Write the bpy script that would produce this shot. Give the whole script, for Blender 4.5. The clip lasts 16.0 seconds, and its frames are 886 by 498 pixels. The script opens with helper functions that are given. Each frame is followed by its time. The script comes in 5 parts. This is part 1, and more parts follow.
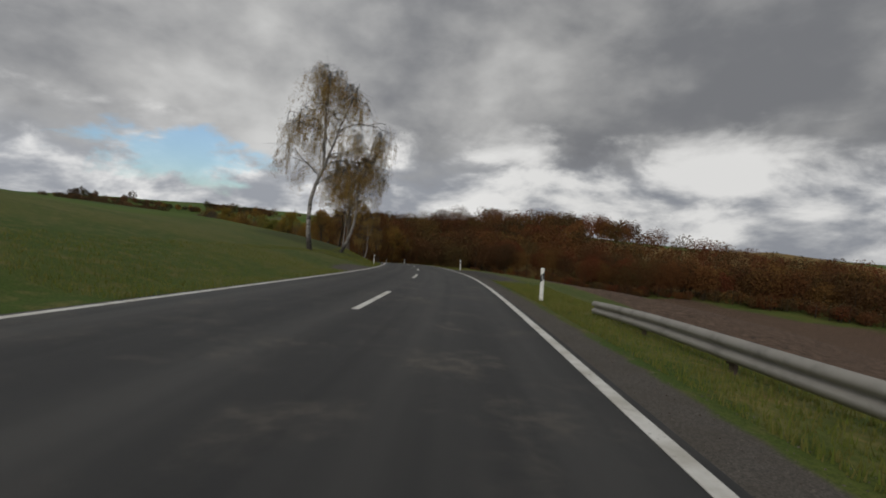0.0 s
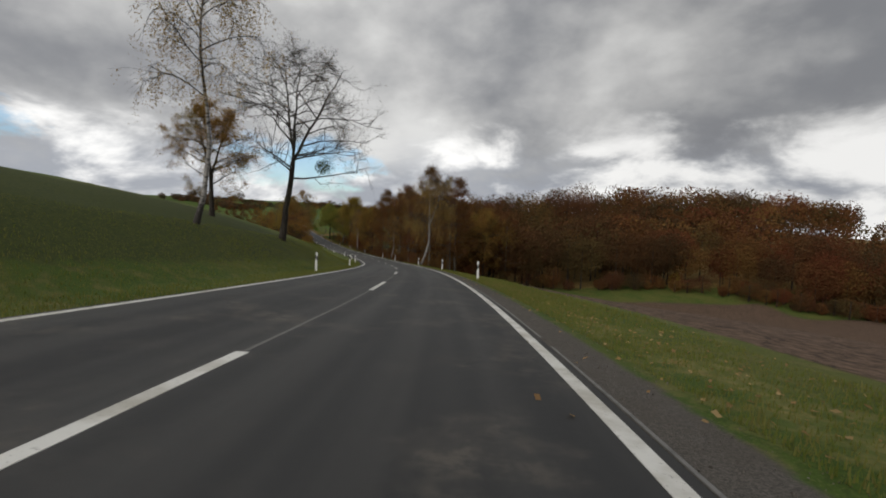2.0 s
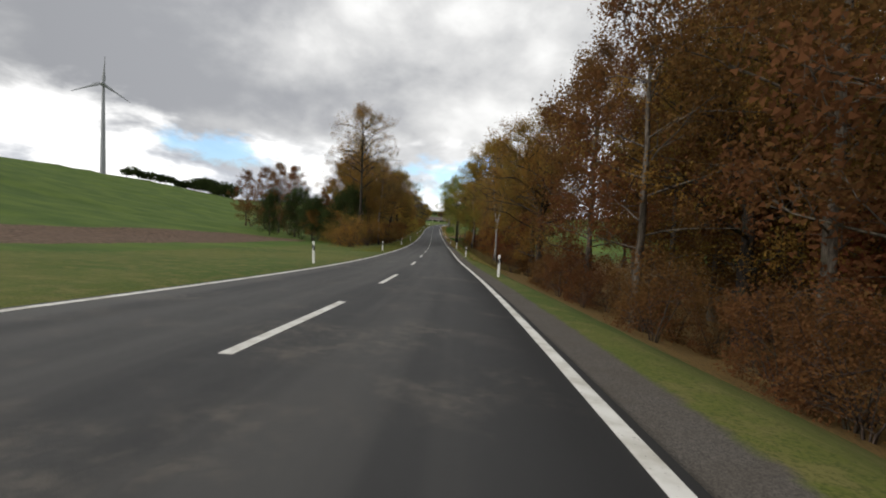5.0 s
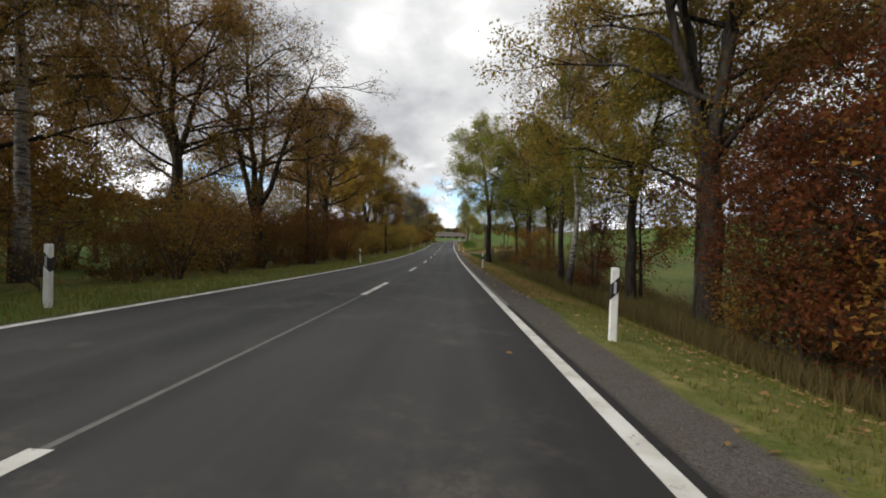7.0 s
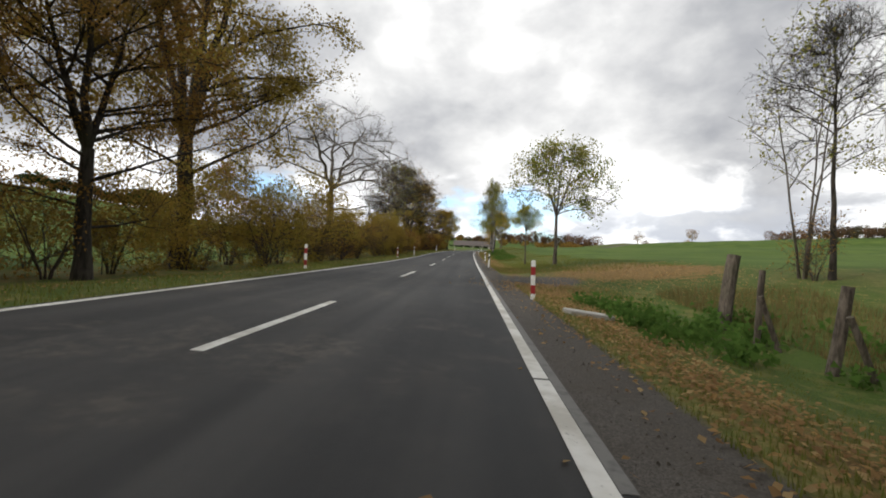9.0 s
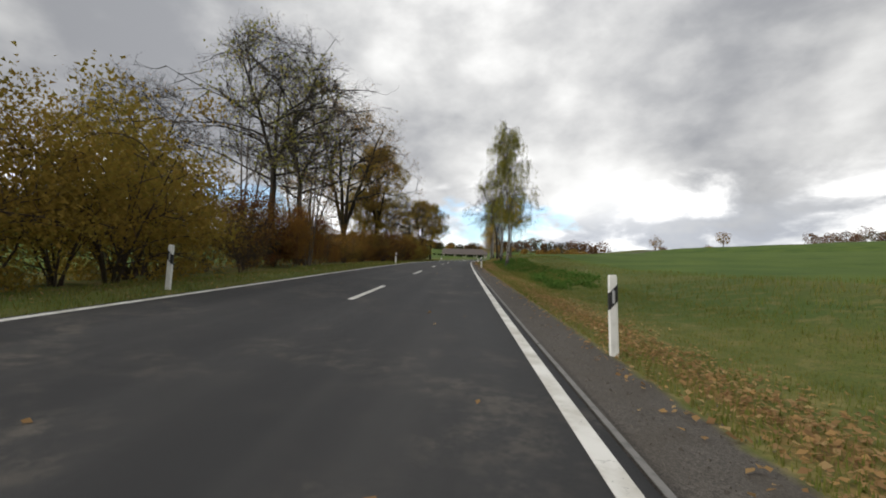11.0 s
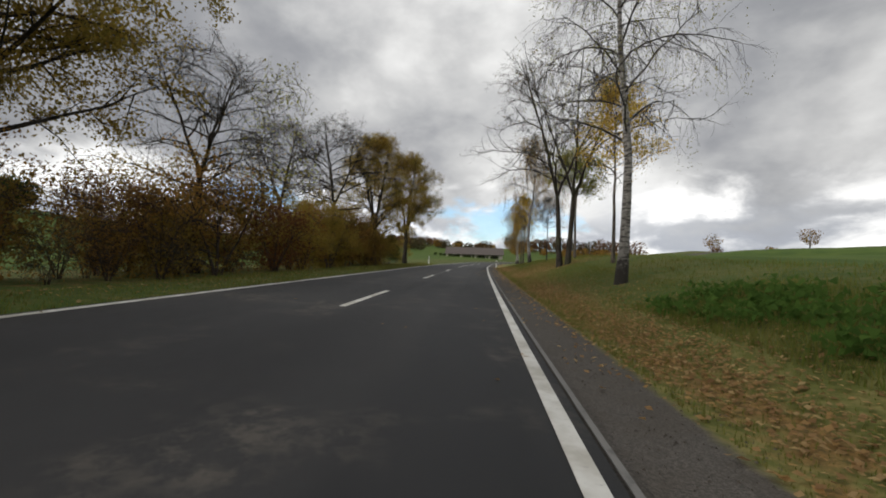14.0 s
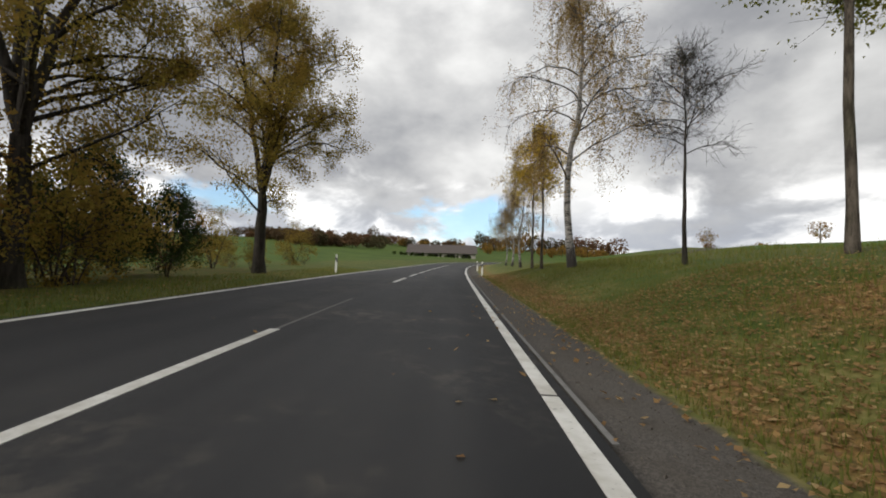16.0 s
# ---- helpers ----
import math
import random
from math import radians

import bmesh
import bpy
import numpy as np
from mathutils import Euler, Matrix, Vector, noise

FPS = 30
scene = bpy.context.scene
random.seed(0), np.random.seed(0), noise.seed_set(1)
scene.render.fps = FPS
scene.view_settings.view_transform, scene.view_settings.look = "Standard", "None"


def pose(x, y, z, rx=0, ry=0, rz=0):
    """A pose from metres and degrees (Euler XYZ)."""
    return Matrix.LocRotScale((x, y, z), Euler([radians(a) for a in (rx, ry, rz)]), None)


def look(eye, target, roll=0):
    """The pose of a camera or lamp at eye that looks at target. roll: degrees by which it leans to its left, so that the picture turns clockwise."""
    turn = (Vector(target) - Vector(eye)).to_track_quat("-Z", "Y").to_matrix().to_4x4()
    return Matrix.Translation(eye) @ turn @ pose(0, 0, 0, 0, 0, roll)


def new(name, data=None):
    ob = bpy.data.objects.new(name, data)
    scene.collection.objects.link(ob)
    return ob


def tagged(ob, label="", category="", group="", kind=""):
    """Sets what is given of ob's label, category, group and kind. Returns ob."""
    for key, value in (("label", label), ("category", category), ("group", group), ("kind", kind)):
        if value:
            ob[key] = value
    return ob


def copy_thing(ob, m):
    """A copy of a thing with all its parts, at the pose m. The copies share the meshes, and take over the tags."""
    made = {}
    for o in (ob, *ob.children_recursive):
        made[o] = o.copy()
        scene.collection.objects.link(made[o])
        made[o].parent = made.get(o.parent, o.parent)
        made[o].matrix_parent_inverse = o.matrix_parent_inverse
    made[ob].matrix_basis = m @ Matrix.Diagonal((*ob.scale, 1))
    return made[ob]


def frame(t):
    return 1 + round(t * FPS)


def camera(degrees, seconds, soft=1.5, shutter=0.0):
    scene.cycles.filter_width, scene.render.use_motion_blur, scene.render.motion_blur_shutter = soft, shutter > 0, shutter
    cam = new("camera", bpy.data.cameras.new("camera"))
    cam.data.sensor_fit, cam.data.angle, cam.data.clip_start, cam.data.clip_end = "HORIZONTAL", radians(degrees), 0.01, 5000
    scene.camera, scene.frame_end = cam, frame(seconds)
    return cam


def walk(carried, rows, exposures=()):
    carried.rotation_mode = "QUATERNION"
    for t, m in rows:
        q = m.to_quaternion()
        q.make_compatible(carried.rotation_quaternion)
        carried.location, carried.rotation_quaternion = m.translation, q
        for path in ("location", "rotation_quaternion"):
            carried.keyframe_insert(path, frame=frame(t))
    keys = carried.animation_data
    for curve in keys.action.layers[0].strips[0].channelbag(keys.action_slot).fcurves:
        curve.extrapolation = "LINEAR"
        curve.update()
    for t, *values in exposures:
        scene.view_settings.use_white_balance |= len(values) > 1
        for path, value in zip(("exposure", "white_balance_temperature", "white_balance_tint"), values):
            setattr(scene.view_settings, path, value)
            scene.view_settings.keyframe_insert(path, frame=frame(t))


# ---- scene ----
cam = camera(90.1, 16.0, soft=1.9, shutter=0.0)
PATH = [
    (0.0, 1.495, -16.790, 2.310, 0.95, -3.44, -2.99),
    (0.5, 1.692, -0.391, 1.029, 2.32, -3.59, -1.52),
    (1.0, 1.198, 16.714, -0.362, 4.36, -3.74, -1.16),
    (1.5, -0.390, 33.471, -1.788, 9.81, -4.14, -2.79),
    (2.0, -3.643, 50.748, -3.316, 14.28, -4.18, -1.93),
    (2.5, -7.739, 66.938, -4.843, 17.78, -4.41, -2.18),
    (3.0, -13.559, 84.051, -6.557, 21.83, -4.67, -2.37),
    (3.5, -20.152, 100.288, -8.215, 25.59, -4.85, -2.77),
    (4.0, -28.248, 116.839, -9.795, 29.83, -4.27, -3.26),
    (4.5, -36.672, 132.245, -11.078, 32.77, -3.60, -3.07),
    (5.0, -45.367, 146.605, -12.120, 34.99, -2.84, -2.60),
    (5.5, -54.292, 160.035, -12.932, 37.38, -2.04, -2.03),
    (6.0, -63.281, 172.647, -13.523, 38.31, -1.22, -1.56),
    (6.5, -71.934, 184.823, -13.911, 37.98, -0.68, -1.36),
    (7.0, -80.773, 197.379, -14.183, 36.99, -0.27, -0.66),
    (7.5, -88.856, 208.961, -14.364, 36.26, -0.03, -0.49),
    (8.0, -97.016, 220.690, -14.452, 37.78, 0.14, -2.18),
    (8.5, -104.553, 230.977, -14.434, 38.59, 0.65, -2.22),
    (9.0, -112.437, 241.446, -14.316, 39.54, 1.10, -2.22),
    (9.5, -119.397, 250.557, -14.147, 39.18, 1.51, -1.48),
    (10.0, -126.267, 259.984, -13.955, 39.15, 1.68, -1.48),
    (10.5, -132.460, 268.517, -13.755, 38.86, 2.06, -1.49),
    (11.0, -138.099, 276.318, -13.523, 38.49, 2.43, -1.50),
    (11.5, -143.313, 283.540, -13.261, 38.13, 2.58, -1.51),
    (12.0, -148.233, 290.336, -12.994, 37.89, 2.53, -1.51),
    (12.5, -153.059, 297.057, -12.736, 37.52, 2.46, -1.25),
    (13.0, -157.688, 303.725, -12.501, 37.76, 2.37, -1.59),
    (13.5, -161.931, 309.774, -12.300, 36.84, 2.50, -1.74),
    (14.0, -166.577, 316.242, -12.094, 39.75, 2.41, -2.12),
    (14.5, -170.999, 322.164, -11.911, 38.00, 2.42, -1.57),
    (15.0, -175.653, 328.604, -11.728, 38.47, 2.46, -2.01),
    (15.5, -179.808, 334.909, -11.563, 37.13, 2.43, -1.53),
    (16.0, -184.094, 340.965, -11.389, 35.65, 2.50, -1.50),
]
EXPOSURES = [(0.0, -0.15), (0.5, -0.08), (2.0, 0.15), (3.0, 0.10), (3.5, 0.24), (4.0, 0.45), (6.5, 0.86), (7.0, 0.88), (7.5, 1.20), (8.0, 0.98), (9.0, 0.95), (12.0, 0.56), (12.5, 0.52), (13.5, 0.45), (14.0, 0.48), (14.5, 0.52), (16.0, 0.58)]
walk(cam, [(t, pose(x, y, z, 90 + pitch, roll, yaw)) for t, x, y, z, yaw, pitch, roll in PATH], EXPOSURES)


# ---- node helpers ----
class Net:
    """A short way to write node trees."""

    def __init__(self, tree):
        self.tree = tree
        tree.nodes.clear()

    def add(self, kind, **values):
        node = self.tree.nodes.new(kind)
        for key, value in values.items():
            setattr(node, key, value)
        return node

    def put(self, socket, value):
        if isinstance(value, bpy.types.NodeSocket):
            self.tree.links.new(value, socket)
        elif isinstance(value, tuple) and len(value) == 3 and socket.type == "RGBA":
            socket.default_value = (*value, 1.0)
        else:
            socket.default_value = value

    def math(self, op, a, b=0.0, c=None, clamp=False):
        node = self.add("ShaderNodeMath", operation=op, use_clamp=clamp)
        self.put(node.inputs[0], a)
        self.put(node.inputs[1], b)
        if c is not None:
            self.put(node.inputs[2], c)
        return node.outputs[0]

    def smooth(self, value, low, high):
        node = self.add("ShaderNodeMapRange", interpolation_type="SMOOTHSTEP")
        self.put(node.inputs[0], value)
        self.put(node.inputs[1], low)
        self.put(node.inputs[2], high)
        return node.outputs[0]

    def mix(self, amount, a, b):
        node = self.add("ShaderNodeMix", data_type="RGBA")
        self.put(node.inputs[0], amount)
        self.put(node.inputs[6], a)
        self.put(node.inputs[7], b)
        return node.outputs[2]

    def noise(self, vector, scale, detail=4.0, rough=0.55, warp=0.0):
        node = self.add("ShaderNodeTexNoise")
        self.put(node.inputs["Vector"], vector)
        node.inputs["Scale"].default_value = scale
        node.inputs["Detail"].default_value = detail
        node.inputs["Roughness"].default_value = rough
        node.inputs["Distortion"].default_value = warp
        return node.outputs["Fac"]

    def mapping(self, vector, scale=(1, 1, 1), turn=(0, 0, 0), move=(0, 0, 0)):
        node = self.add("ShaderNodeMapping")
        self.put(node.inputs[0], vector)
        node.inputs[1].default_value, node.inputs[2].default_value, node.inputs[3].default_value = move, turn, scale
        return node.outputs[0]

    def attribute(self, name):
        return self.add("ShaderNodeAttribute", attribute_name=name).outputs["Fac"]


# ---- sky ----
SUN_TURN, SUN_RISE = radians(205), radians(28)      # the sun stands behind and to the left, above the cloud


def make_sky():
    world = bpy.data.worlds.new("cloudy_sky")
    scene.world = world
    world.use_nodes = True
    k = Net(world.node_tree)
    way = k.add("ShaderNodeTexCoord").outputs["Generated"]
    split = k.add("ShaderNodeSeparateXYZ")
    k.put(split.inputs[0], way)
    up = split.outputs[2]
    # a deck of broad soft cloud, flattened towards the horizon
    deck = k.mapping(way, scale=(1.0, 1.0, 1.6), move=(0.35, 0.1, 0.2))
    big = k.noise(deck, 1.5, 3.0, 0.45, 0.25)
    small = k.noise(k.mapping(deck, move=(7.3, 2.2, 1.0)), 4.2, 5.0, 0.50, 0.15)
    fine = k.noise(deck, 13.0, 5.0, 0.55, 0.1)
    body = k.math("ADD", k.math("MULTIPLY", big, 0.50), k.math("ADD", k.math("MULTIPLY", small, 0.38), k.math("MULTIPLY", fine, 0.12)))
    # one thick dark bank ahead
    bank = k.add("ShaderNodeVectorMath", operation="DOT_PRODUCT")
    k.put(bank.inputs[0], way)
    bank.inputs[1].default_value = (0.16, 0.93, 0.34)
    body = k.math("SUBTRACT", body, k.math("MULTIPLY", k.smooth(bank.outputs["Value"], 0.86, 1.0), 0.025))
    shade = k.smooth(body, 0.40, 0.60)
    grey = k.mix(shade, (0.215, 0.221, 0.236), (0.445, 0.445, 0.443))
    grey = k.mix(k.math("MULTIPLY", k.smooth(body, 0.54, 0.68), 0.75), grey, (0.66, 0.66, 0.65))
    # towards the horizon the cloud opens into bright heaps
    heaps = k.noise(k.mapping(way, scale=(1, 1, 2.1), move=(0.2, 0.5, 0.3)), 4.6, 7.0, 0.56, 0.25)
    band = k.math("SUBTRACT", 1.0, k.smooth(k.math("ADD", up, k.math("MULTIPLY", heaps, -0.34)), -0.085, 0.035))
    lit = k.mix(k.smooth(heaps, 0.40, 0.60), (0.31, 0.328, 0.365), (0.90, 0.895, 0.88))
    cloud = k.mix(k.math("MULTIPLY", band, 0.95), grey, lit)
    # gaps of blue
    air = k.add("ShaderNodeTexSky", sky_type="NISHITA", sun_disc=False, sun_elevation=SUN_RISE, sun_rotation=SUN_TURN)
    blue = k.mix(1.0, (0, 0, 0), air.outputs[0])
    gain = k.add("ShaderNodeVectorMath", operation="SCALE")
    pure = k.add("ShaderNodeVectorMath", operation="MULTIPLY")
    k.put(pure.inputs[0], blue)
    pure.inputs[1].default_value = (0.74, 0.91, 1.06)
    k.put(gain.inputs[0], pure.outputs[0])
    gain.inputs["Scale"].default_value = 0.125
    gap_noise = k.noise(k.mapping(way, scale=(1, 1, 2.0), move=(0.4, 0.9, 0.2)), 11.0, 5.0, 0.6, 0.2)

    def hole(azimuth, rise, wide, tall):
        a, e = radians(azimuth), radians(rise)
        spot = k.mapping(way, turn=(0, 0, a))
        s = k.add("ShaderNodeSeparateXYZ")
        k.put(s.inputs[0], spot)
        dx = k.math("DIVIDE", s.outputs[0], math.sin(radians(wide)))
        dz = k.math("DIVIDE", k.math("SUBTRACT", s.outputs[2], math.sin(e)), math.sin(radians(tall)))
        far = k.math("SQRT", k.math("ADD", k.math("MULTIPLY", dx, dx), k.math("MULTIPLY", dz, dz)))
        far = k.math("ADD", far, k.math("MULTIPLY", k.math("SUBTRACT", gap_noise, 0.5), 2.3))
        front = k.math("GREATER_THAN", s.outputs[1], 0.0)
        return k.math("MULTIPLY", k.math("SUBTRACT", 1.0, k.smooth(far, 0.45, 1.0)), front)

    holes = hole(-32.0, 5.8, 10.0, 3.3)
    for spec in ((-62.0, 8.0, 6.0, 2.0),):
        holes = k.math("MAXIMUM", holes, hole(*spec))
    sky = k.mix(k.math("MULTIPLY", holes, 0.80), cloud, gain.outputs[0])
    # an overcast sky is brighter overhead than towards the horizon
    lift = k.add("ShaderNodeVectorMath", operation="SCALE")
    k.put(lift.inputs[0], sky)
    aim = k.add("ShaderNodeVectorMath", operation="DOT_PRODUCT")
    k.put(aim.inputs[0], way)
    aim.inputs[1].default_value = (-0.60, 0.75, 0.28)
    bright = k.math("ADD", 0.90, k.math("MULTIPLY", k.smooth(aim.outputs["Value"], 0.60, 0.98), 0.22))
    k.put(lift.inputs["Scale"], k.math("ADD", bright, k.math("MULTIPLY", k.smooth(up, 0.45, 0.95), 1.1)))
    out = k.add("ShaderNodeOutputWorld")
    shine = k.add("ShaderNodeBackground")
    k.put(shine.inputs[0], lift.outputs[0])
    shine.inputs[1].default_value = 1.0
    k.put(out.inputs[0], shine.outputs[0])


make_sky()
sun = new("sun", bpy.data.lights.new("sun", "SUN"))
sun.data.energy, sun.data.angle, sun.data.color = 1.5, radians(14), (1.0, 0.96, 0.90)
sun.matrix_world = look((0, 0, 50), Vector((0, 0, 50)) - Vector((math.sin(SUN_TURN) * math.cos(SUN_RISE), math.cos(SUN_TURN) * math.cos(SUN_RISE), math.sin(SUN_RISE))))


# ---- materials ----
def material(name, build):
    m = bpy.data.materials.new(name)
    m.use_nodes = True
    k = Net(m.node_tree)
    out = k.add("ShaderNodeOutputMaterial")
    surface = build(k)
    k.put(out.inputs[0], surface)
    return m


def bsdf(k, color, rough=0.8, bump=None, strength=0.3, distance=0.02, metal=0.0, specular=0.4):
    node = k.add("ShaderNodeBsdfPrincipled")
    k.put(node.inputs["Base Color"], color)
    k.put(node.inputs["Roughness"], rough)
    node.inputs["Metallic"].default_value = metal
    node.inputs["Specular IOR Level"].default_value = specular
    if bump is not None:
        b = k.add("ShaderNodeBump")
        b.inputs["Strength"].default_value = strength
        b.inputs["Distance"].default_value = distance
        k.put(b.inputs["Height"], bump)
        k.put(node.inputs["Normal"], b.outputs[0])
    return node.outputs[0]


def place_of(k):
    return k.add("ShaderNodeNewGeometry").outputs["Position"]


def island(k):
    return k.add("ShaderNodeNewGeometry").outputs["Random Per Island"]


def m_asphalt(k):
    p = place_of(k)
    uv = k.add("ShaderNodeUVMap", uv_map="road").outputs[0]
    grain = k.noise(p, 90.0, 3.0, 0.7)
    chips = k.noise(p, 260.0, 2.0, 0.6)
    patch = k.noise(k.mapping(uv, scale=(0.05, 0.5, 1)), 1.0, 5.0, 0.6)
    streak = k.noise(k.mapping(uv, scale=(0.015, 1.4, 1)), 1.0, 4.0, 0.5)
    blot = k.noise(p, 1.1, 5.0, 0.6)
    base = k.mix(k.smooth(streak, 0.35, 0.65), (0.028, 0.028, 0.0275), (0.052, 0.0505, 0.0475))
    base = k.mix(k.math("MULTIPLY", k.smooth(patch, 0.45, 0.7), 0.30), base, (0.018, 0.018, 0.019))
    base = k.mix(k.math("MULTIPLY", k.smooth(blot, 0.50, 0.70), 0.40), base, (0.066, 0.060, 0.053))
    base = k.mix(k.math("MULTIPLY", k.smooth(chips, 0.58, 0.75), 0.35), base, (0.10, 0.098, 0.092))
    # the asphalt is darker past s 207, and darker again past s 300
    run = k.add("ShaderNodeSeparateXYZ")
    k.put(run.inputs[0], uv)
    darker = k.mix(0.22, base, (0.014, 0.014, 0.0155))
    base = k.mix(k.smooth(run.outputs[0], 207.0, 214.0), base, darker)
    base = k.mix(k.smooth(run.outputs[0], 300.0, 330.0), base, k.mix(0.55, base, (0.013, 0.013, 0.0145)))
    # clay carried onto the wheel tracks by field traffic
    clay = k.math("MULTIPLY", k.smooth(k.noise(k.mapping(p, scale=(1, 1, 1)), 0.55, 5.0, 0.65), 0.50, 0.68), k.smooth(k.noise(p, 5.0, 4.0, 0.7), 0.42, 0.62))
    base = k.mix(k.math("MULTIPLY", clay, 0.5), base, (0.115, 0.100, 0.080))
    rough = k.math("ADD", 0.66, k.math("MULTIPLY", patch, 0.25))
    return bsdf(k, base, rough, k.math("ADD", grain, k.math("MULTIPLY", chips, 0.6)), 0.5, 0.006, specular=0.32)


def m_paint(k):
    p = place_of(k)
    wear = k.noise(p, 22.0, 5.0, 0.7)
    dirt = k.noise(p, 2.3, 4.0, 0.6)
    c = k.mix(k.smooth(dirt, 0.35, 0.7), (0.60, 0.59, 0.55), (0.38, 0.36, 0.31))
    c = k.mix(k.math("MULTIPLY", k.smooth(wear, 0.60, 0.70), 0.7), c, (0.10, 0.10, 0.095))
    return bsdf(k, c, 0.6, wear, 0.2, 0.003)


def m_ground(k):
    p = place_of(k)
    fine = k.noise(p, 9.0, 5.0, 0.7)
    clod = k.noise(p, 3.6, 4.0, 0.65)
    mid = k.noise(p, 2.2, 5.0, 0.6)
    wide = k.noise(p, 0.16, 4.0, 0.55)
    speck = k.noise(p, 46.0, 3.0, 0.7)
    grass = k.mix(k.smooth(wide, 0.38, 0.62), (0.048, 0.080, 0.011), (0.088, 0.098, 0.020))
    grass = k.mix(k.math("MULTIPLY", k.smooth(mid, 0.46, 0.66), 0.75), grass, (0.135, 0.118, 0.040))
    grass = k.mix(k.math("MULTIPLY", k.smooth(fine, 0.5, 0.75), 0.5), grass, (0.024, 0.045, 0.008))
    tuft = k.noise(p, 24.0, 3.0, 0.75)
    grass = k.mix(k.math("MULTIPLY", k.smooth(tuft, 0.48, 0.60), 0.55), grass, (0.020, 0.034, 0.006))
    grass = k.mix(k.math("MULTIPLY", k.smooth(speck, 0.55, 0.66), 0.45), grass, (0.160, 0.150, 0.052))

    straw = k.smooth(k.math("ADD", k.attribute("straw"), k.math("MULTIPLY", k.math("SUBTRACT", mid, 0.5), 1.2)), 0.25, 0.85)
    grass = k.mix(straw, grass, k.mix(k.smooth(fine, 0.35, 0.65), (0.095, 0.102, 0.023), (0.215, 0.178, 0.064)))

    def over(base, name, soft, dark, light):
        m = k.attribute(name)
        m = k.smooth(k.math("ADD", m, k.math("MULTIPLY", k.math("SUBTRACT", mid, 0.5), soft)), 0.38, 0.62)
        return k.mix(m, base, k.mix(k.smooth(k.math("ADD", k.math("MULTIPLY", fine, 0.6), k.math("MULTIPLY", speck, 0.4)), 0.38, 0.62), dark, light))

    crop_rows = k.mix(k.smooth(wide, 0.3, 0.7), (0.038, 0.070, 0.009), (0.072, 0.106, 0.015))
    c = k.mix(k.smooth(k.math("ADD", k.attribute("crop"), k.math("MULTIPLY", k.math("SUBTRACT", mid, 0.5), 0.2)), 0.42, 0.58), grass, crop_rows)
    # a darker green over the left bank
    c = over(c, "rough", 0.8, (0.020, 0.032, 0.007), (0.062, 0.070, 0.016))
    furrow = k.mix(k.smooth(k.math("ADD", k.math("MULTIPLY", clod, 0.7), k.math("MULTIPLY", speck, 0.3)), 0.40, 0.60), (0.030, 0.019, 0.013), (0.150, 0.098, 0.066))
    field = k.smooth(k.math("ADD", k.attribute("plough"), k.math("MULTIPLY", k.math("SUBTRACT", mid, 0.5), 0.4)), 0.38, 0.62)
    c = k.mix(field, c, furrow)
    c = over(c, "litter", 0.9, (0.075, 0.055, 0.020), (0.250, 0.150, 0.050))
    stones = k.smooth(k.math("ADD", k.math("MULTIPLY", k.noise(p, 130.0, 2.0, 0.6), 0.5), k.math("MULTIPLY", speck, 0.5)), 0.40, 0.62)
    bed = k.smooth(k.math("ADD", k.attribute("gravel"), k.math("MULTIPLY", k.math("SUBTRACT", mid, 0.5), 0.5)), 0.38, 0.62)
    c = k.mix(bed, c, k.mix(k.math("MULTIPLY", k.smooth(mid, 0.4, 0.65), 0.35), k.mix(stones, (0.048, 0.043, 0.038), (0.118, 0.106, 0.091)), (0.062, 0.052, 0.040)))
    # the lay-by is old dark asphalt, worn to pale stone in patches
    worn = k.noise(k.mapping(p, scale=(1.0, 0.40, 1.0)), 2.6, 6.0, 0.72)
    bay = k.attribute("layby")
    c = k.mix(k.math("MULTIPLY", bay, 0.75), c, (0.028, 0.028, 0.027))
    c = k.mix(k.math("MULTIPLY", bay, k.smooth(worn, 0.54, 0.68)), c, (0.175, 0.158, 0.122))
    height = k.math("ADD", k.math("MULTIPLY", fine, 0.3), k.math("MULTIPLY", speck, 0.7))
    height = k.math("ADD", height, k.math("MULTIPLY", k.math("MULTIPLY", clod, field), 9.0))
    return bsdf(k, c, 0.95, height, 0.6, 0.012, specular=0.15)


def m_leaf(name, colors, patch=None, wide=0.13):
    """Leaves of a few mixed tints; each leaf takes its own."""
    def build(k):
        r = island(k)
        ramp = k.add("ShaderNodeValToRGB")
        ramp.color_ramp.interpolation = "LINEAR"
        els = ramp.color_ramp.elements
        while len(els) < len(colors):
            els.new(0.5)
        for i, c in enumerate(colors):
            els[i].position = i / (len(colors) - 1)
            els[i].color = (*c, 1)
        k.put(ramp.inputs[0], r)
        obj = k.add("ShaderNodeObjectInfo").outputs["Random"]
        tone = k.mix(k.math("MULTIPLY", obj, 0.35), ramp.outputs[0], colors[0])
        tone = k.mix(k.math("MULTIPLY", k.noise(place_of(k), 0.45, 3.0), 0.5), tone, colors[-1])
        if patch:
            tone = k.mix(k.math("MULTIPLY", k.smooth(k.noise(place_of(k), wide, 2.0), 0.46, 0.60), 0.75), tone, patch)
        front = k.add("ShaderNodeBsdfDiffuse")
        k.put(front.inputs[0], tone)
        thin = k.add("ShaderNodeBsdfTranslucent")
        k.put(thin.inputs[0], tone)
        both = k.add("ShaderNodeMixShader")
        both.inputs[0].default_value = 0.5
        k.put(both.inputs[1], front.outputs[0])
        k.put(both.inputs[2], thin.outputs[0])
        return both.outputs[0]
    return material(name, build)


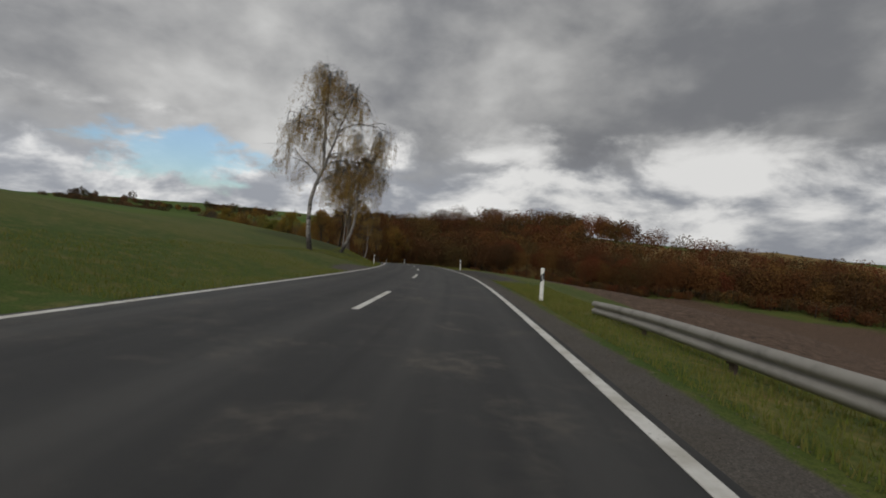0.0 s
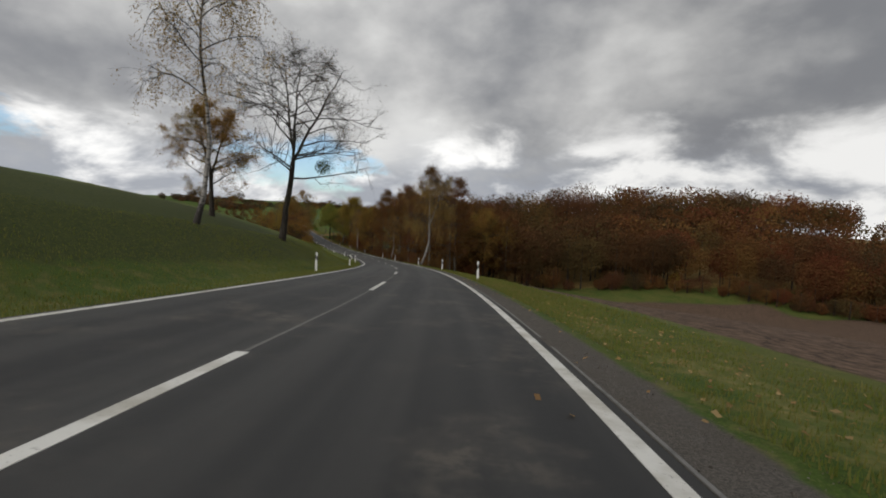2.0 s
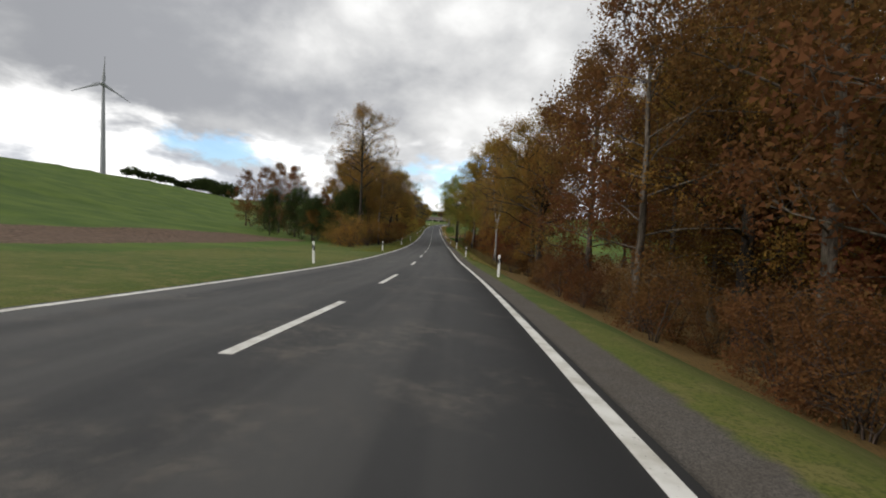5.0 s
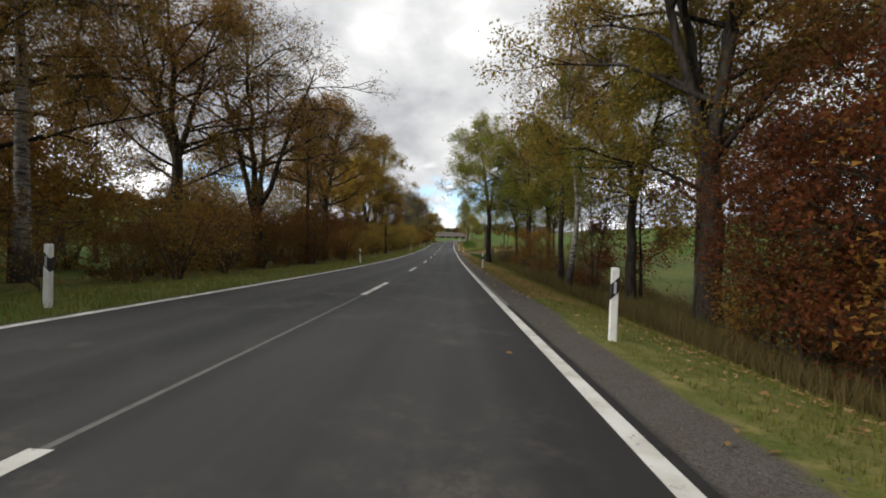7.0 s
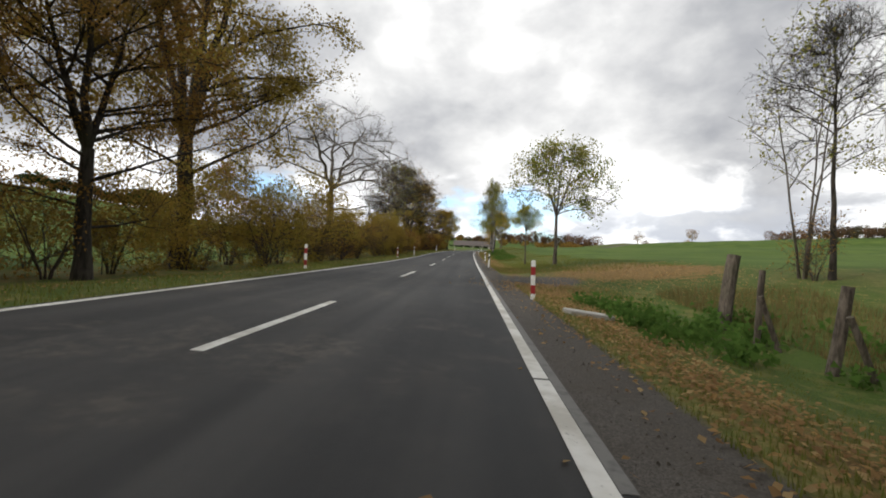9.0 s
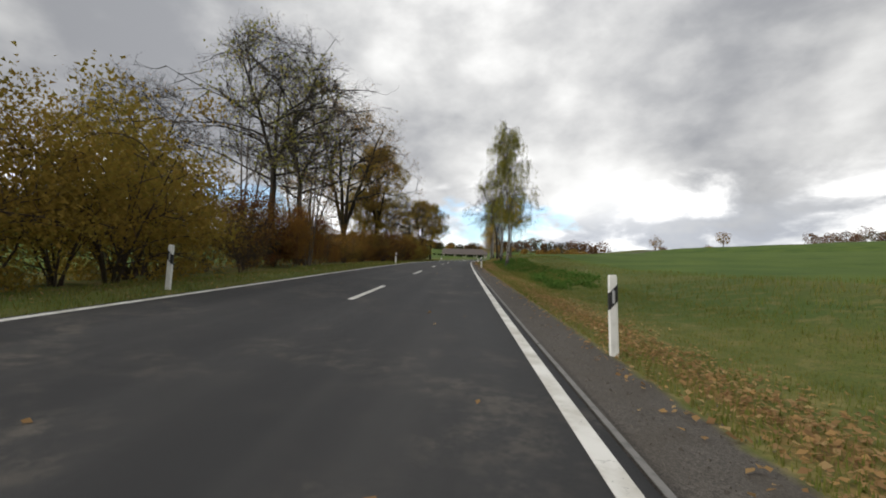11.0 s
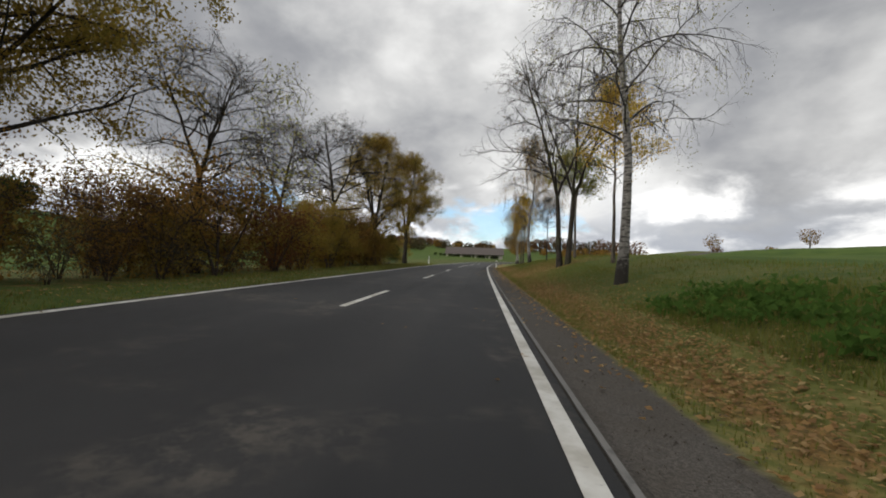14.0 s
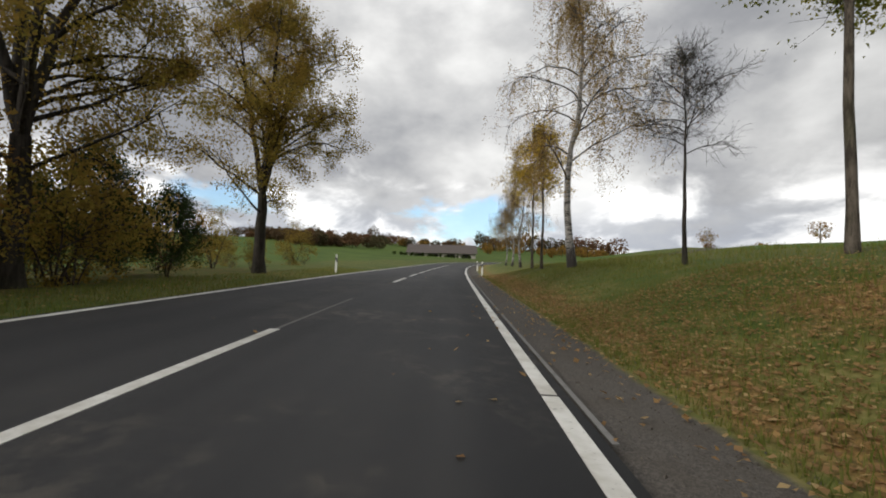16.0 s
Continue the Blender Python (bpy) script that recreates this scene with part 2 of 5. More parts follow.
def m_wood(name, colors):
    """Leaves of a wood: every tree has a tint of its own, every leaf strays a little from it."""
    def build(k):
        ramp = k.add("ShaderNodeValToRGB")
        ramp.color_ramp.interpolation = "CONSTANT"
        els = ramp.color_ramp.elements
        while len(els) < len(colors):
            els.new(0.5)
        for i, c in enumerate(colors):
            els[i].position = i / len(colors)
            els[i].color = (*c, 1)
        k.put(ramp.inputs[0], k.attribute("tint"))
        r = island(k)
        tone = k.mix(k.math("MULTIPLY", r, 0.45), ramp.outputs[0], tuple(0.45 * v for v in colors[0]))
        tone = k.mix(k.math("MULTIPLY", k.smooth(k.noise(place_of(k), 0.5, 3.0), 0.5, 0.7), 0.4), tone, colors[2])
        front = k.add("ShaderNodeBsdfDiffuse")
        k.put(front.inputs[0], tone)
        thin = k.add("ShaderNodeBsdfTranslucent")
        k.put(thin.inputs[0], tone)
        both = k.add("ShaderNodeMixShader")
        both.inputs[0].default_value = 0.18
        k.put(both.inputs[1], front.outputs[0])
        k.put(both.inputs[2], thin.outputs[0])
        return both.outputs[0]
    return material(name, build)


def m_bark(name, dark, light, scale=9.0):
    def build(k):
        p = place_of(k)
        ridge = k.noise(k.mapping(p, scale=(1, 1, 0.22)), scale, 6.0, 0.7, 0.4)
        moss = k.noise(p, 0.9, 4.0)
        c = k.mix(k.smooth(ridge, 0.36, 0.64), dark, light)
        c = k.mix(k.math("MULTIPLY", k.smooth(moss, 0.5, 0.7), 0.35), c, (0.055, 0.060, 0.026))
        return bsdf(k, c, 0.9, ridge, 0.8, 0.03, specular=0.2)
    return material(name, build)


def m_birch_bark(k):
    p = place_of(k)
    low = k.add("ShaderNodeAttribute", attribute_name="low").outputs["Fac"]
    lines = k.noise(k.mapping(p, scale=(1, 1, 5.0)), 2.6, 5.0, 0.65, 0.6)
    ridge = k.noise(k.mapping(p, scale=(1, 1, 0.4)), 11.0, 5.0, 0.7)
    c = k.mix(k.smooth(ridge, 0.3, 0.7), (0.17, 0.157, 0.140), (0.38, 0.36, 0.335))
    c = k.mix(k.smooth(lines, 0.49, 0.57), c, (0.045, 0.040, 0.036))
    c = k.mix(k.smooth(k.math("ADD", low, k.math("MULTIPLY", k.math("SUBTRACT", ridge, 0.5), 1.2)), 0.35, 0.65), c, (0.034, 0.029, 0.024))
    return bsdf(k, c, 0.8, ridge, 0.6, 0.02)


def m_plain(name, color, rough=0.6, metal=0.0, dirt=0.35, scale=6.0):
    """A surface of one colour, with dirt and fine wear in it."""
    def build(k):
        p = place_of(k)
        d = k.noise(p, scale, 6.0, 0.65)
        f = k.noise(p, scale * 7, 4.0, 0.6)
        grime = tuple(0.35 * v + 0.02 for v in color)
        c = k.mix(k.math("MULTIPLY", k.smooth(d, 0.45, 0.75), dirt), color, grime)
        return bsdf(k, c, k.math("ADD", rough, k.math("MULTIPLY", f, 0.15)), f, 0.15, 0.004, metal)
    return material(name, build)


ASPHALT = material("asphalt", m_asphalt)
PAINT = material("road_paint", m_paint)
GROUND = material("field_and_verge", m_ground)
BARK = m_bark("grey_brown_bark", (0.040, 0.032, 0.025), (0.135, 0.113, 0.090))
BARK_DARK = m_bark("dark_bark", (0.016, 0.0135, 0.011), (0.054, 0.045, 0.036))
BIRCH = material("birch_bark", m_birch_bark)
TWIG = m_bark("twig_bark", (0.030, 0.022, 0.018), (0.075, 0.055, 0.044), 20.0)
LEAF_BIRCH_BROWN = m_leaf("birch_leaves_brown", [(0.344, 0.188, 0.058), (0.242, 0.146, 0.051), (0.392, 0.264, 0.083), (0.196, 0.164, 0.058)])
LEAF_BIRCH_GREEN = m_leaf("birch_leaves_green", [(0.273, 0.250, 0.053), (0.198, 0.206, 0.046), (0.377, 0.293, 0.064), (0.147, 0.174, 0.042)])
LEAF_OAK_OLIVE = m_leaf("oak_leaves_olive", [(0.225, 0.208, 0.042), (0.315, 0.228, 0.048), (0.150, 0.160, 0.036), (0.340, 0.205, 0.046)], (0.255, 0.165, 0.038), 0.35)
LEAF_OAK_BROWN = m_leaf("oak_leaves_brown", [(0.315, 0.160, 0.038), (0.220, 0.122, 0.034), (0.390, 0.218, 0.048), (0.170, 0.110, 0.036)], (0.180, 0.138, 0.036), 0.35)
LEAF_ORANGE = m_leaf("orange_leaves", [(0.31, 0.140, 0.034), (0.23, 0.108, 0.030), (0.38, 0.205, 0.042), (0.19, 0.115, 0.034)])
LEAF_YELLOW = m_leaf("yellow_leaves", [(0.620, 0.380, 0.039), (0.440, 0.261, 0.036), (0.313, 0.261, 0.045), (0.620, 0.435, 0.053)])
LEAF_GREEN = m_leaf("green_leaves", [(0.170, 0.215, 0.042), (0.235, 0.255, 0.052), (0.340, 0.290, 0.062), (0.125, 0.160, 0.034)], (0.290, 0.240, 0.052), 0.4)
LEAF_RED = m_leaf("red_leaves", [(0.215, 0.055, 0.025), (0.150, 0.048, 0.024), (0.270, 0.095, 0.032), (0.130, 0.064, 0.028)])
LEAF_DARK = m_leaf("dark_needles", [(0.042, 0.065, 0.022), (0.068, 0.087, 0.029), (0.034, 0.052, 0.018)])
LEAF_WOODEDGE = m_leaf("wood_edge_leaves", [(0.172, 0.080, 0.028), (0.120, 0.062, 0.024), (0.215, 0.112, 0.038), (0.104, 0.072, 0.028)], (0.150, 0.062, 0.030), 0.12)
LEAF_WOOD = m_wood("beech_wood_leaves", [(0.132, 0.060, 0.026), (0.080, 0.047, 0.024), (0.160, 0.072, 0.028), (0.098, 0.074, 0.030), (0.145, 0.046, 0.024), (0.062, 0.048, 0.025), (0.180, 0.100, 0.034), (0.112, 0.050, 0.027)])
LEAF_RIDGE = m_wood("ridge_leaves", [(0.130, 0.078, 0.042), (0.085, 0.062, 0.036), (0.150, 0.080, 0.040), (0.072, 0.070, 0.036)])
GRASS = m_leaf("grass_blades", [(0.115, 0.175, 0.026), (0.165, 0.190, 0.040), (0.270, 0.225, 0.085), (0.085, 0.135, 0.020), (0.205, 0.172, 0.062)])
WEED = m_leaf("withered_weeds", [(0.190, 0.140, 0.058), (0.125, 0.125, 0.040), (0.235, 0.170, 0.080), (0.100, 0.110, 0.034), (0.150, 0.105, 0.050)])
STONE = m_leaf("loose_stones", [(0.170, 0.152, 0.130), (0.110, 0.100, 0.088), (0.240, 0.220, 0.190), (0.135, 0.118, 0.100)])
HERB = m_leaf("ditch_leaves", [(0.075, 0.150, 0.030), (0.120, 0.195, 0.042), (0.060, 0.112, 0.027)])
LITTER = m_leaf("fallen_leaves", [(0.390, 0.260, 0.120), (0.210, 0.115, 0.055), (0.560, 0.420, 0.210), (0.180, 0.105, 0.055), (0.460, 0.290, 0.115), (0.310, 0.190, 0.095)])
POST_WHITE = m_plain("white_plastic", (0.74, 0.74, 0.71), 0.45, 0, 0.3, 9.0)
POST_BLACK = m_plain("black_plastic", (0.016, 0.016, 0.017), 0.5, 0, 0.2)
POST_RED = m_plain("red_film", (0.30, 0.025, 0.025), 0.45, 0, 0.3)
REFLECTOR = m_plain("reflector", (0.55, 0.56, 0.58), 0.15, 0.4, 0.1)
ZINC = m_plain("weathered_zinc", (0.30, 0.285, 0.255), 0.6, 0.3, 0.6, 2.2)
RUST = m_plain("rusty_steel", (0.10, 0.075, 0.06), 0.8, 0.3, 0.6, 5.0)
RIBBON = m_plain("worn_ribbon", (0.16, 0.155, 0.145), 0.9, 0, 0.8, 7.0)
CONCRETE = m_plain("weathered_concrete", (0.33, 0.32, 0.29), 0.9, 0, 0.5, 4.0)
OLD_WOOD = m_bark("grey_old_wood", (0.050, 0.040, 0.032), (0.150, 0.125, 0.100), 14.0)
ROOF = m_plain("grey_brown_roof", (0.085, 0.070, 0.062), 0.85, 0, 0.4, 0.6)
PLASTER = m_plain("pale_plaster", (0.46, 0.43, 0.37), 0.9, 0, 0.4, 0.7)
TURBINE = m_plain("pale_steel", (0.30, 0.31, 0.33), 0.5, 0, 0.1, 0.1)
JOINT = m_plain("worn_joint", (0.13, 0.125, 0.115), 0.85, 0, 0.9, 9.0)
# near-black that stands in for the shade inside the barn
INNER_SHADE = m_plain("barn_inner_shade", (0.012, 0.011, 0.010), 0.9, 0, 0.1)


# ---- the road's line ----
HEADING_AT = [-40, -20, 0, 15, 30, 45, 60, 75, 90, 105, 120, 135, 150, 165, 180, 195,
    210, 225, 240, 255, 270, 300, 330, 360, 390, 420, 450, 480, 510, 540, 570]
HEADING = [-4.12, -1.9, 0.23, 4.6, 7.12, 10.54, 15.05, 18.52, 21.61, 24.53, 26.94, 29.56, 31.5, 33.78, 35.58, 35.29,
    35.36, 36.13, 36.1, 36.29, 36.12, 36.22, 35.99, 35.24, 34.67, 33.62, 30.52, 21.36, -2.32, -17.39, -25.22]
SLOPE_AT = [-40, 0, 25, 50, 75, 100, 125, 150, 175, 200, 225, 250, 275, 300, 325, 350,
    375, 400, 425, 450, 475, 500, 525, 550, 575]
SLOPE = [-7.3, -8, -8.48, -8.97, -9.56, -9.39, -7.65, -6.03, -4.15, -2.17, -1.19, 0.05, 1.36, 1.91, 3.18, 2.78,
    2.26, 2.33, 1.93, 2.6, 2.77, 2.29, 1.71, 1.2, 0.75]
LANE, CROSSFALL = 3.08, 0.0275


def glide(at, values, x):
    """A smooth curve through the values."""
    at, values = np.asarray(at, float), np.asarray(values, float)
    m = np.gradient(values, at)
    i = np.clip(np.searchsorted(at, x) - 1, 0, len(at) - 2)
    h = at[i + 1] - at[i]
    u = np.clip((x - at[i]) / h, 0, 1)
    return (2*u**3 - 3*u**2 + 1) * values[i] + (u**3 - 2*u**2 + u) * h * m[i] + (3*u**2 - 2*u**3) * values[i + 1] + (u**3 - u**2) * h * m[i + 1]


STEP = np.arange(-240.0, 900.01, 0.5)
TURN = np.radians(glide(HEADING_AT, HEADING, STEP))
GRADE = glide(SLOPE_AT, SLOPE, STEP) / 100


def running(a):
    return np.concatenate([[0.0], np.cumsum((a[1:] + a[:-1]) / 2 * 0.5)])


ROAD_X, ROAD_Y, ROAD_Z = running(-np.sin(TURN)), running(np.cos(TURN)), running(GRADE)
ZERO = int(np.searchsorted(STEP, 0.0))
ROAD_X, ROAD_Y, ROAD_Z = ROAD_X - ROAD_X[ZERO], ROAD_Y - ROAD_Y[ZERO], ROAD_Z - ROAD_Z[ZERO]
WINDOW = np.ones(401) / 401
EASY = np.convolve(np.pad(np.clip(TURN, 0, 1), 200, mode="edge"), WINDOW, mode="valid")   # a calmer heading for the far land


def spot(s, n):
    """The plan position n metres right of the road's middle at s metres along it."""
    s, n = np.asarray(s, float), np.asarray(n, float)
    a, e = np.interp(s, STEP, TURN), np.interp(s, STEP, EASY)
    lim = np.interp(s, [425, 455], [120.0, 14.0])
    near = np.clip(n, -lim, lim)
    rest = n - near
    x = np.interp(s, STEP, ROAD_X) + np.cos(a) * near + np.cos(e) * rest
    y = np.interp(s, STEP, ROAD_Y) + np.sin(a) * near + np.sin(e) * rest
    return x, y


# heights of the land beside the road: rows are stretches of the road, columns distances from its middle
SIDE = np.array([0, 3.3, 3.7, 4.6, 5.6, 7, 8.5, 12, 16, 25, 40, 60, 95, 150, 220, 400, 900, 2500], float)
LEFT_AT = [-60, 15, 60, 95, 115, 140, 200, 235, 290, 340, 390, 430, 520]
LEFT = [
    [-.1, -.05, .02, .10, .38, .70, 1.00, 1.7, 2.4, 3.8, 5.0, 6.2, 8, 11, 14, 20, 28, 30],
    [-.1, -.05, .02, .10, .38, .72, 1.05, 1.8, 2.5, 3.8, 5.1, 6.3, 8, 11, 14, 20, 28, 30],
    [-.1, -.05, .02, .12, .60, 1.3, 2.05, 3.1, 4.0, 5.5, 7.0, 8.6, 11, 15, 19, 26, 34, 36],
    [-.1, -.05, .02, .12, .60, 1.4, 2.25, 3.5, 4.7, 6.4, 8.4, 10.4, 13, 18, 24, 32, 40, 40],
    [-.1, -.05, .02, .10, .34, .70, 1.05, 1.8, 2.4, 3.6, 5.8, 8.6, 15, 23, 29, 38, 42, 42],
    [-.1, -.05, .02, .10, .12, .15, .20, .30, .40, .60, 1.8, 5.5, 14, 24, 31, 39, 42, 42],
    [-.1, -.05, .02, .10, .10, .10, .10, .10, .20, .60, 2.0, 5.8, 14, 25, 32, 40, 42, 42],
    [-.1, -.05, .02, .08, .05, .00, -.05, -.20, -.2, .30, 1.6, 4.2, 13, 24, 31, 39, 40, 40],
    [-.1, -.05, .02, .06, .00, -.10, -.15, -.20, -.1, .30, 1.2, 2.8, 10, 21, 29, 38, 38, 38],
    [-.1, -.05, .02, .08, .05, .00, .00, .00, .10, .40, 1.2, 2.6, 7.4, 17, 27, 37, 36, 36],
    [-.1, -.05, .02, .08, .05, .00, .00, .00, .10, .30, .9, 2.0, 5.5, 14, 27, 38, 30, 30],
    [-.1, -.05, .02, .10, .15, .20, .25, .30, .40, .6, .9, 1.6, 3.4, 10.5, 25, 34, 28, 28],
    [-.1, -.05, .02, .10, .15, .20, .30, .50, .70, 1.1, 1.8, 2.8, 4.6, 8, 13, 22, 24, 24],
]
RIGHT_AT = [-60, -5, 15, 60, 100, 130, 170, 210, 235, 255, 275, 295, 320, 345, 375, 400, 440, 520]
RIGHT = [
    [-.2, -.15, -.15, -.2, -.3, -.7, -1.1, -1.8, -2.5, -4.6, -8.2, -12.5, -20, -27, -30, -34, -45, -110],
    [-.2, -.15, -.15, -.2, -.3, -.6, -1.0, -1.5, -2.1, -4.0, -7.8, -12.2, -19.4, -25.5, -28, -31, -45, -110],
    [-.2, -.15, -.14, -.15, -.16, -.2, -.30, -.7, -1.2, -2.8, -6.6, -11.5, -19, -25, -26.5, -28, -42, -110],
    [-.2, -.15, -.15, -.2, -.3, -.4, -.60, -1.0, -1.4, -2.8, -6.2, -10.8, -17.5, -21, -22, -20, -45, -110],
    [-.2, -.15, -.15, -.2, -.4, -.7, -1.0, -1.7, -2.4, -4.4, -7.9, -12, -16, -18, -17, -16, -45, -110],
    [-.2, -.15, -.15, -.2, -.6, -1.2, -1.7, -2.6, -3.3, -5.2, -8.6, -12, -15, -15.5, -12, -8, -42, -100],
    [-.2, -.15, -.15, -.2, -.6, -1.2, -1.8, -2.8, -3.4, -5.4, -8.4, -9.5, -6.5, 0, 4, 4, -25, -60],
    [-.2, -.15, -.15, -.2, -.5, -1.1, -1.6, -2.3, -2.5, -2.6, -2.6, -.8, 6.0, 11, 11, -2, -25, -60],
    [-.2, -.15, -.15, -.2, -.4, -.8, -1.2, -1.7, -1.8, -1.7, -1.5, -1.0, .5, 3, 4, -10, -30, -60],
    [-.2, -.15, -.15, -.2, -.3, -.6, -.9, -1.2, -1.2, -1.0, -.7, -.1, 1.2, 3.5, 4, -10, -30, -60],
    [-.2, -.15, -.15, -.2, -.4, -.7, -.7, -.6, -.5, -.3, .1, .7, 2.0, 4.2, 4, -10, -30, -60],
    [-.2, -.15, -.15, -.2, -.15, .0, .25, .65, .85, 1.15, 1.5, 2.0, 3.0, 5.2, 4, -10, -30, -60],
    [-.2, -.15, -.16, -.25, -.35, -.35, -.1, .45, .65, .95, 1.3, 1.9, 3.2, 5.6, 4, -10, -30, -60],
    [-.2, -.15, -.16, -.22, -.4, -.45, -.25, .15, .3, .6, 1.1, 2.0, 3.6, 6.2, 4, -10, -30, -60],
    [-.2, -.15, -.16, -.20, -.1, .2, .55, 1.05, 1.2, 1.5, 2.0, 2.8, 4.3, 6.6, 4, -10, -30, -60],
    [-.2, -.15, -.16, -.18, .05, .5, .95, 1.55, 1.7, 2.0, 2.4, 3.1, 4.4, 6.5, 4, -10, -30, -60],
    [-.2, -.15, -.15, -.15, .0, .3, .55, .85, 1.0, 1.3, 1.8, 2.5, 3.8, 6.0, 4, -10, -30, -60],
    [-.2, -.15, -.15, -.15, .0, .2, .4, .6, .7, 1.0, 1.5, 2.2, 3.5, 5.5, 4, -10, -30, -60],
]


def side_height(table, at, s, a):
    """The height read from a table of the land, for arrays of s and of the distance a."""
    table = np.asarray(table)
    f = np.interp(s, at, np.arange(len(at)))
    i = np.clip(f.astype(int), 0, len(at) - 2)
    u = f - i
    u = u * u * (3 - 2 * u)
    g = np.interp(a, SIDE, np.arange(len(SIDE)))
    j = np.clip(g.astype(int), 0, len(SIDE) - 2)
    v = g - j
    return (table[i, j] * (1 - v) + table[i, j + 1] * v) * (1 - u) + (table[i + 1, j] * (1 - v) + table[i + 1, j + 1] * v) * u


def lumps(x, y):
    """Small uneven forms of the ground."""
    return (np.sin(x * 0.9 + 1.3 * np.sin(y * 0.31)) * np.sin(y * 1.1 + np.sin(x * 0.43)) * 0.5
            + np.sin(x * 0.23 + 0.7) * np.sin(y * 0.19 + 2.0))


def ground_z(s, n):
    s, n = np.asarray(s, float), np.asarray(n, float)
    a = np.abs(n)
    # far from the road the land follows a calmer grade than the road itself
    z = np.interp(s, STEP, ROAD_Z)
    rel = np.where(n < 0, side_height(LEFT, LEFT_AT, s, a), side_height(RIGHT, RIGHT_AT, s, a))
    x, y = spot(s, n)
    bump = lumps(x, y) * np.interp(a, [4.0, 5.5, 9, 30, 100, 400], [0.0, 0.035, 0.07, 0.10, 0.3, 1.5])
    # the field beyond the bend climbs to a crest
    u, v = np.clip((s - 545) / 85, 0, 1), np.clip((n + 45) / 33, 0, 1)
    return z + rel + bump + 8.2 * u * u * (3 - 2 * u) * v * v * (3 - 2 * v) * np.clip((260 - n) / 100, 0, 1)


def at(s, n, lift=0.0):
    x, y = spot(s, n)
    return Vector((float(x), float(y), float(ground_z(s, n)) + lift))


def on_road(s, n, lift=0.0):
    x, y = spot(s, n)
    return Vector((float(x), float(y), float(np.interp(s, STEP, ROAD_Z)) - CROSSFALL * n + lift))


def place_on_land(x, y):
    """The point of the land under (x, y), for things far from the road."""
    gs, gn = np.meshgrid(np.arange(380.0, 700, 2.0), np.arange(-330.0, 330, 2.0))
    px, py = spot(gs, gn)
    i = np.argmin((px - x) ** 2 + (py - y) ** 2)
    return Vector((x, y, float(ground_z(gs.ravel()[i], gn.ravel()[i]))))


def heading(s):
    return float(np.interp(s, STEP, TURN))


# ---- mesh helpers ----
def mesh_of(name, verts, faces, mat, smooth_faces=False):
    me = bpy.data.meshes.new(name)
    me.from_pydata([tuple(v) for v in verts], [], faces)
    me.materials.append(mat)
    if smooth_faces:
        me.polygons.foreach_set("use_smooth", [True] * len(me.polygons))
    me.update()
    return me


def quads_mesh(name, verts, per, mat):
    """A mesh of loose faces of `per` corners each, from an array of corners."""
    me = bpy.data.meshes.new(name)
    count = len(verts) // per
    me.vertices.add(len(verts))
    me.vertices.foreach_set("co", np.asarray(verts, np.float32).ravel())
    me.loops.add(len(verts))
    me.loops.foreach_set("vertex_index", np.arange(len(verts), dtype=np.int32))
    me.polygons.add(count)
    me.polygons.foreach_set("loop_start", np.arange(0, len(verts), per, dtype=np.int32))
    me.materials.append(mat)
    me.update(calc_edges=True)
    return me


def strip_mesh(name, ss, ns, zfun, mat, skirt=0.0):
    """A sheet along the road between the offsets ns, with the height zfun(s, n)."""
    gs, gn = np.meshgrid(ss, ns, indexing="ij")
    x, y = spot(gs, gn)
    z = zfun(gs, gn)
    if skirt:
        z[:, 0] -= skirt
        z[:, -1] -= skirt
    verts = np.stack([x, y, z], -1).reshape(-1, 3)
    w = len(ns)
    i, j = np.meshgrid(np.arange(len(ss) - 1), np.arange(w - 1), indexing="ij")
    a = (i * w + j).ravel()
    faces = np.stack([a, a + 1, a + w + 1, a + w], 1)
    me = bpy.data.meshes.new(name)
    me.vertices.add(len(verts))
    me.vertices.foreach_set("co", verts.astype(np.float32).ravel())
    me.loops.add(faces.size)
    me.loops.foreach_set("vertex_index", faces.astype(np.int32).ravel())
    me.polygons.add(len(faces))
    me.polygons.foreach_set("loop_start", np.arange(0, faces.size, 4, dtype=np.int32))
    me.polygons.foreach_set("use_smooth", np.ones(len(faces), bool))
    me.materials.append(mat)
    me.update(calc_edges=True)
    uv = me.uv_layers.new(name="road")
    flat = np.stack([gs.ravel(), gn.ravel()], 1)[faces.ravel()]
    uv.data.foreach_set("uv", flat.astype(np.float32).ravel())
    return me, gs.ravel(), gn.ravel()


def part(name, bm, mat, parent, label=""):
    """Links a bmesh, or a mesh that is done, as one object under a thing."""
    if isinstance(bm, bpy.types.Mesh):
        me = bm
    else:
        me = bpy.data.meshes.new(name)
        bm.to_mesh(me)
        bm.free()
        me.materials.append(mat)
    ob = new(name, me)
    ob.parent = parent
    if label:
        ob["label"] = label
    return ob


def box(bm, size, m=Matrix(), bevel=0.0):
    r = bmesh.ops.create_cube(bm, size=1.0, matrix=m @ Matrix.Diagonal((*size, 1)))
    if bevel:
        edges = list({e for v in r["verts"] for e in v.link_edges})
        bmesh.ops.bevel(bm, geom=edges, offset=bevel, segments=1, affect="EDGES")
    return r["verts"]


def tube(bm, r0, r1, length, m=Matrix(), sides=10):
    return bmesh.ops.create_cone(bm, cap_ends=True, segments=sides, radius1=r0, radius2=r1, depth=length, matrix=m @ Matrix.Translation((0, 0, length / 2)))["verts"]


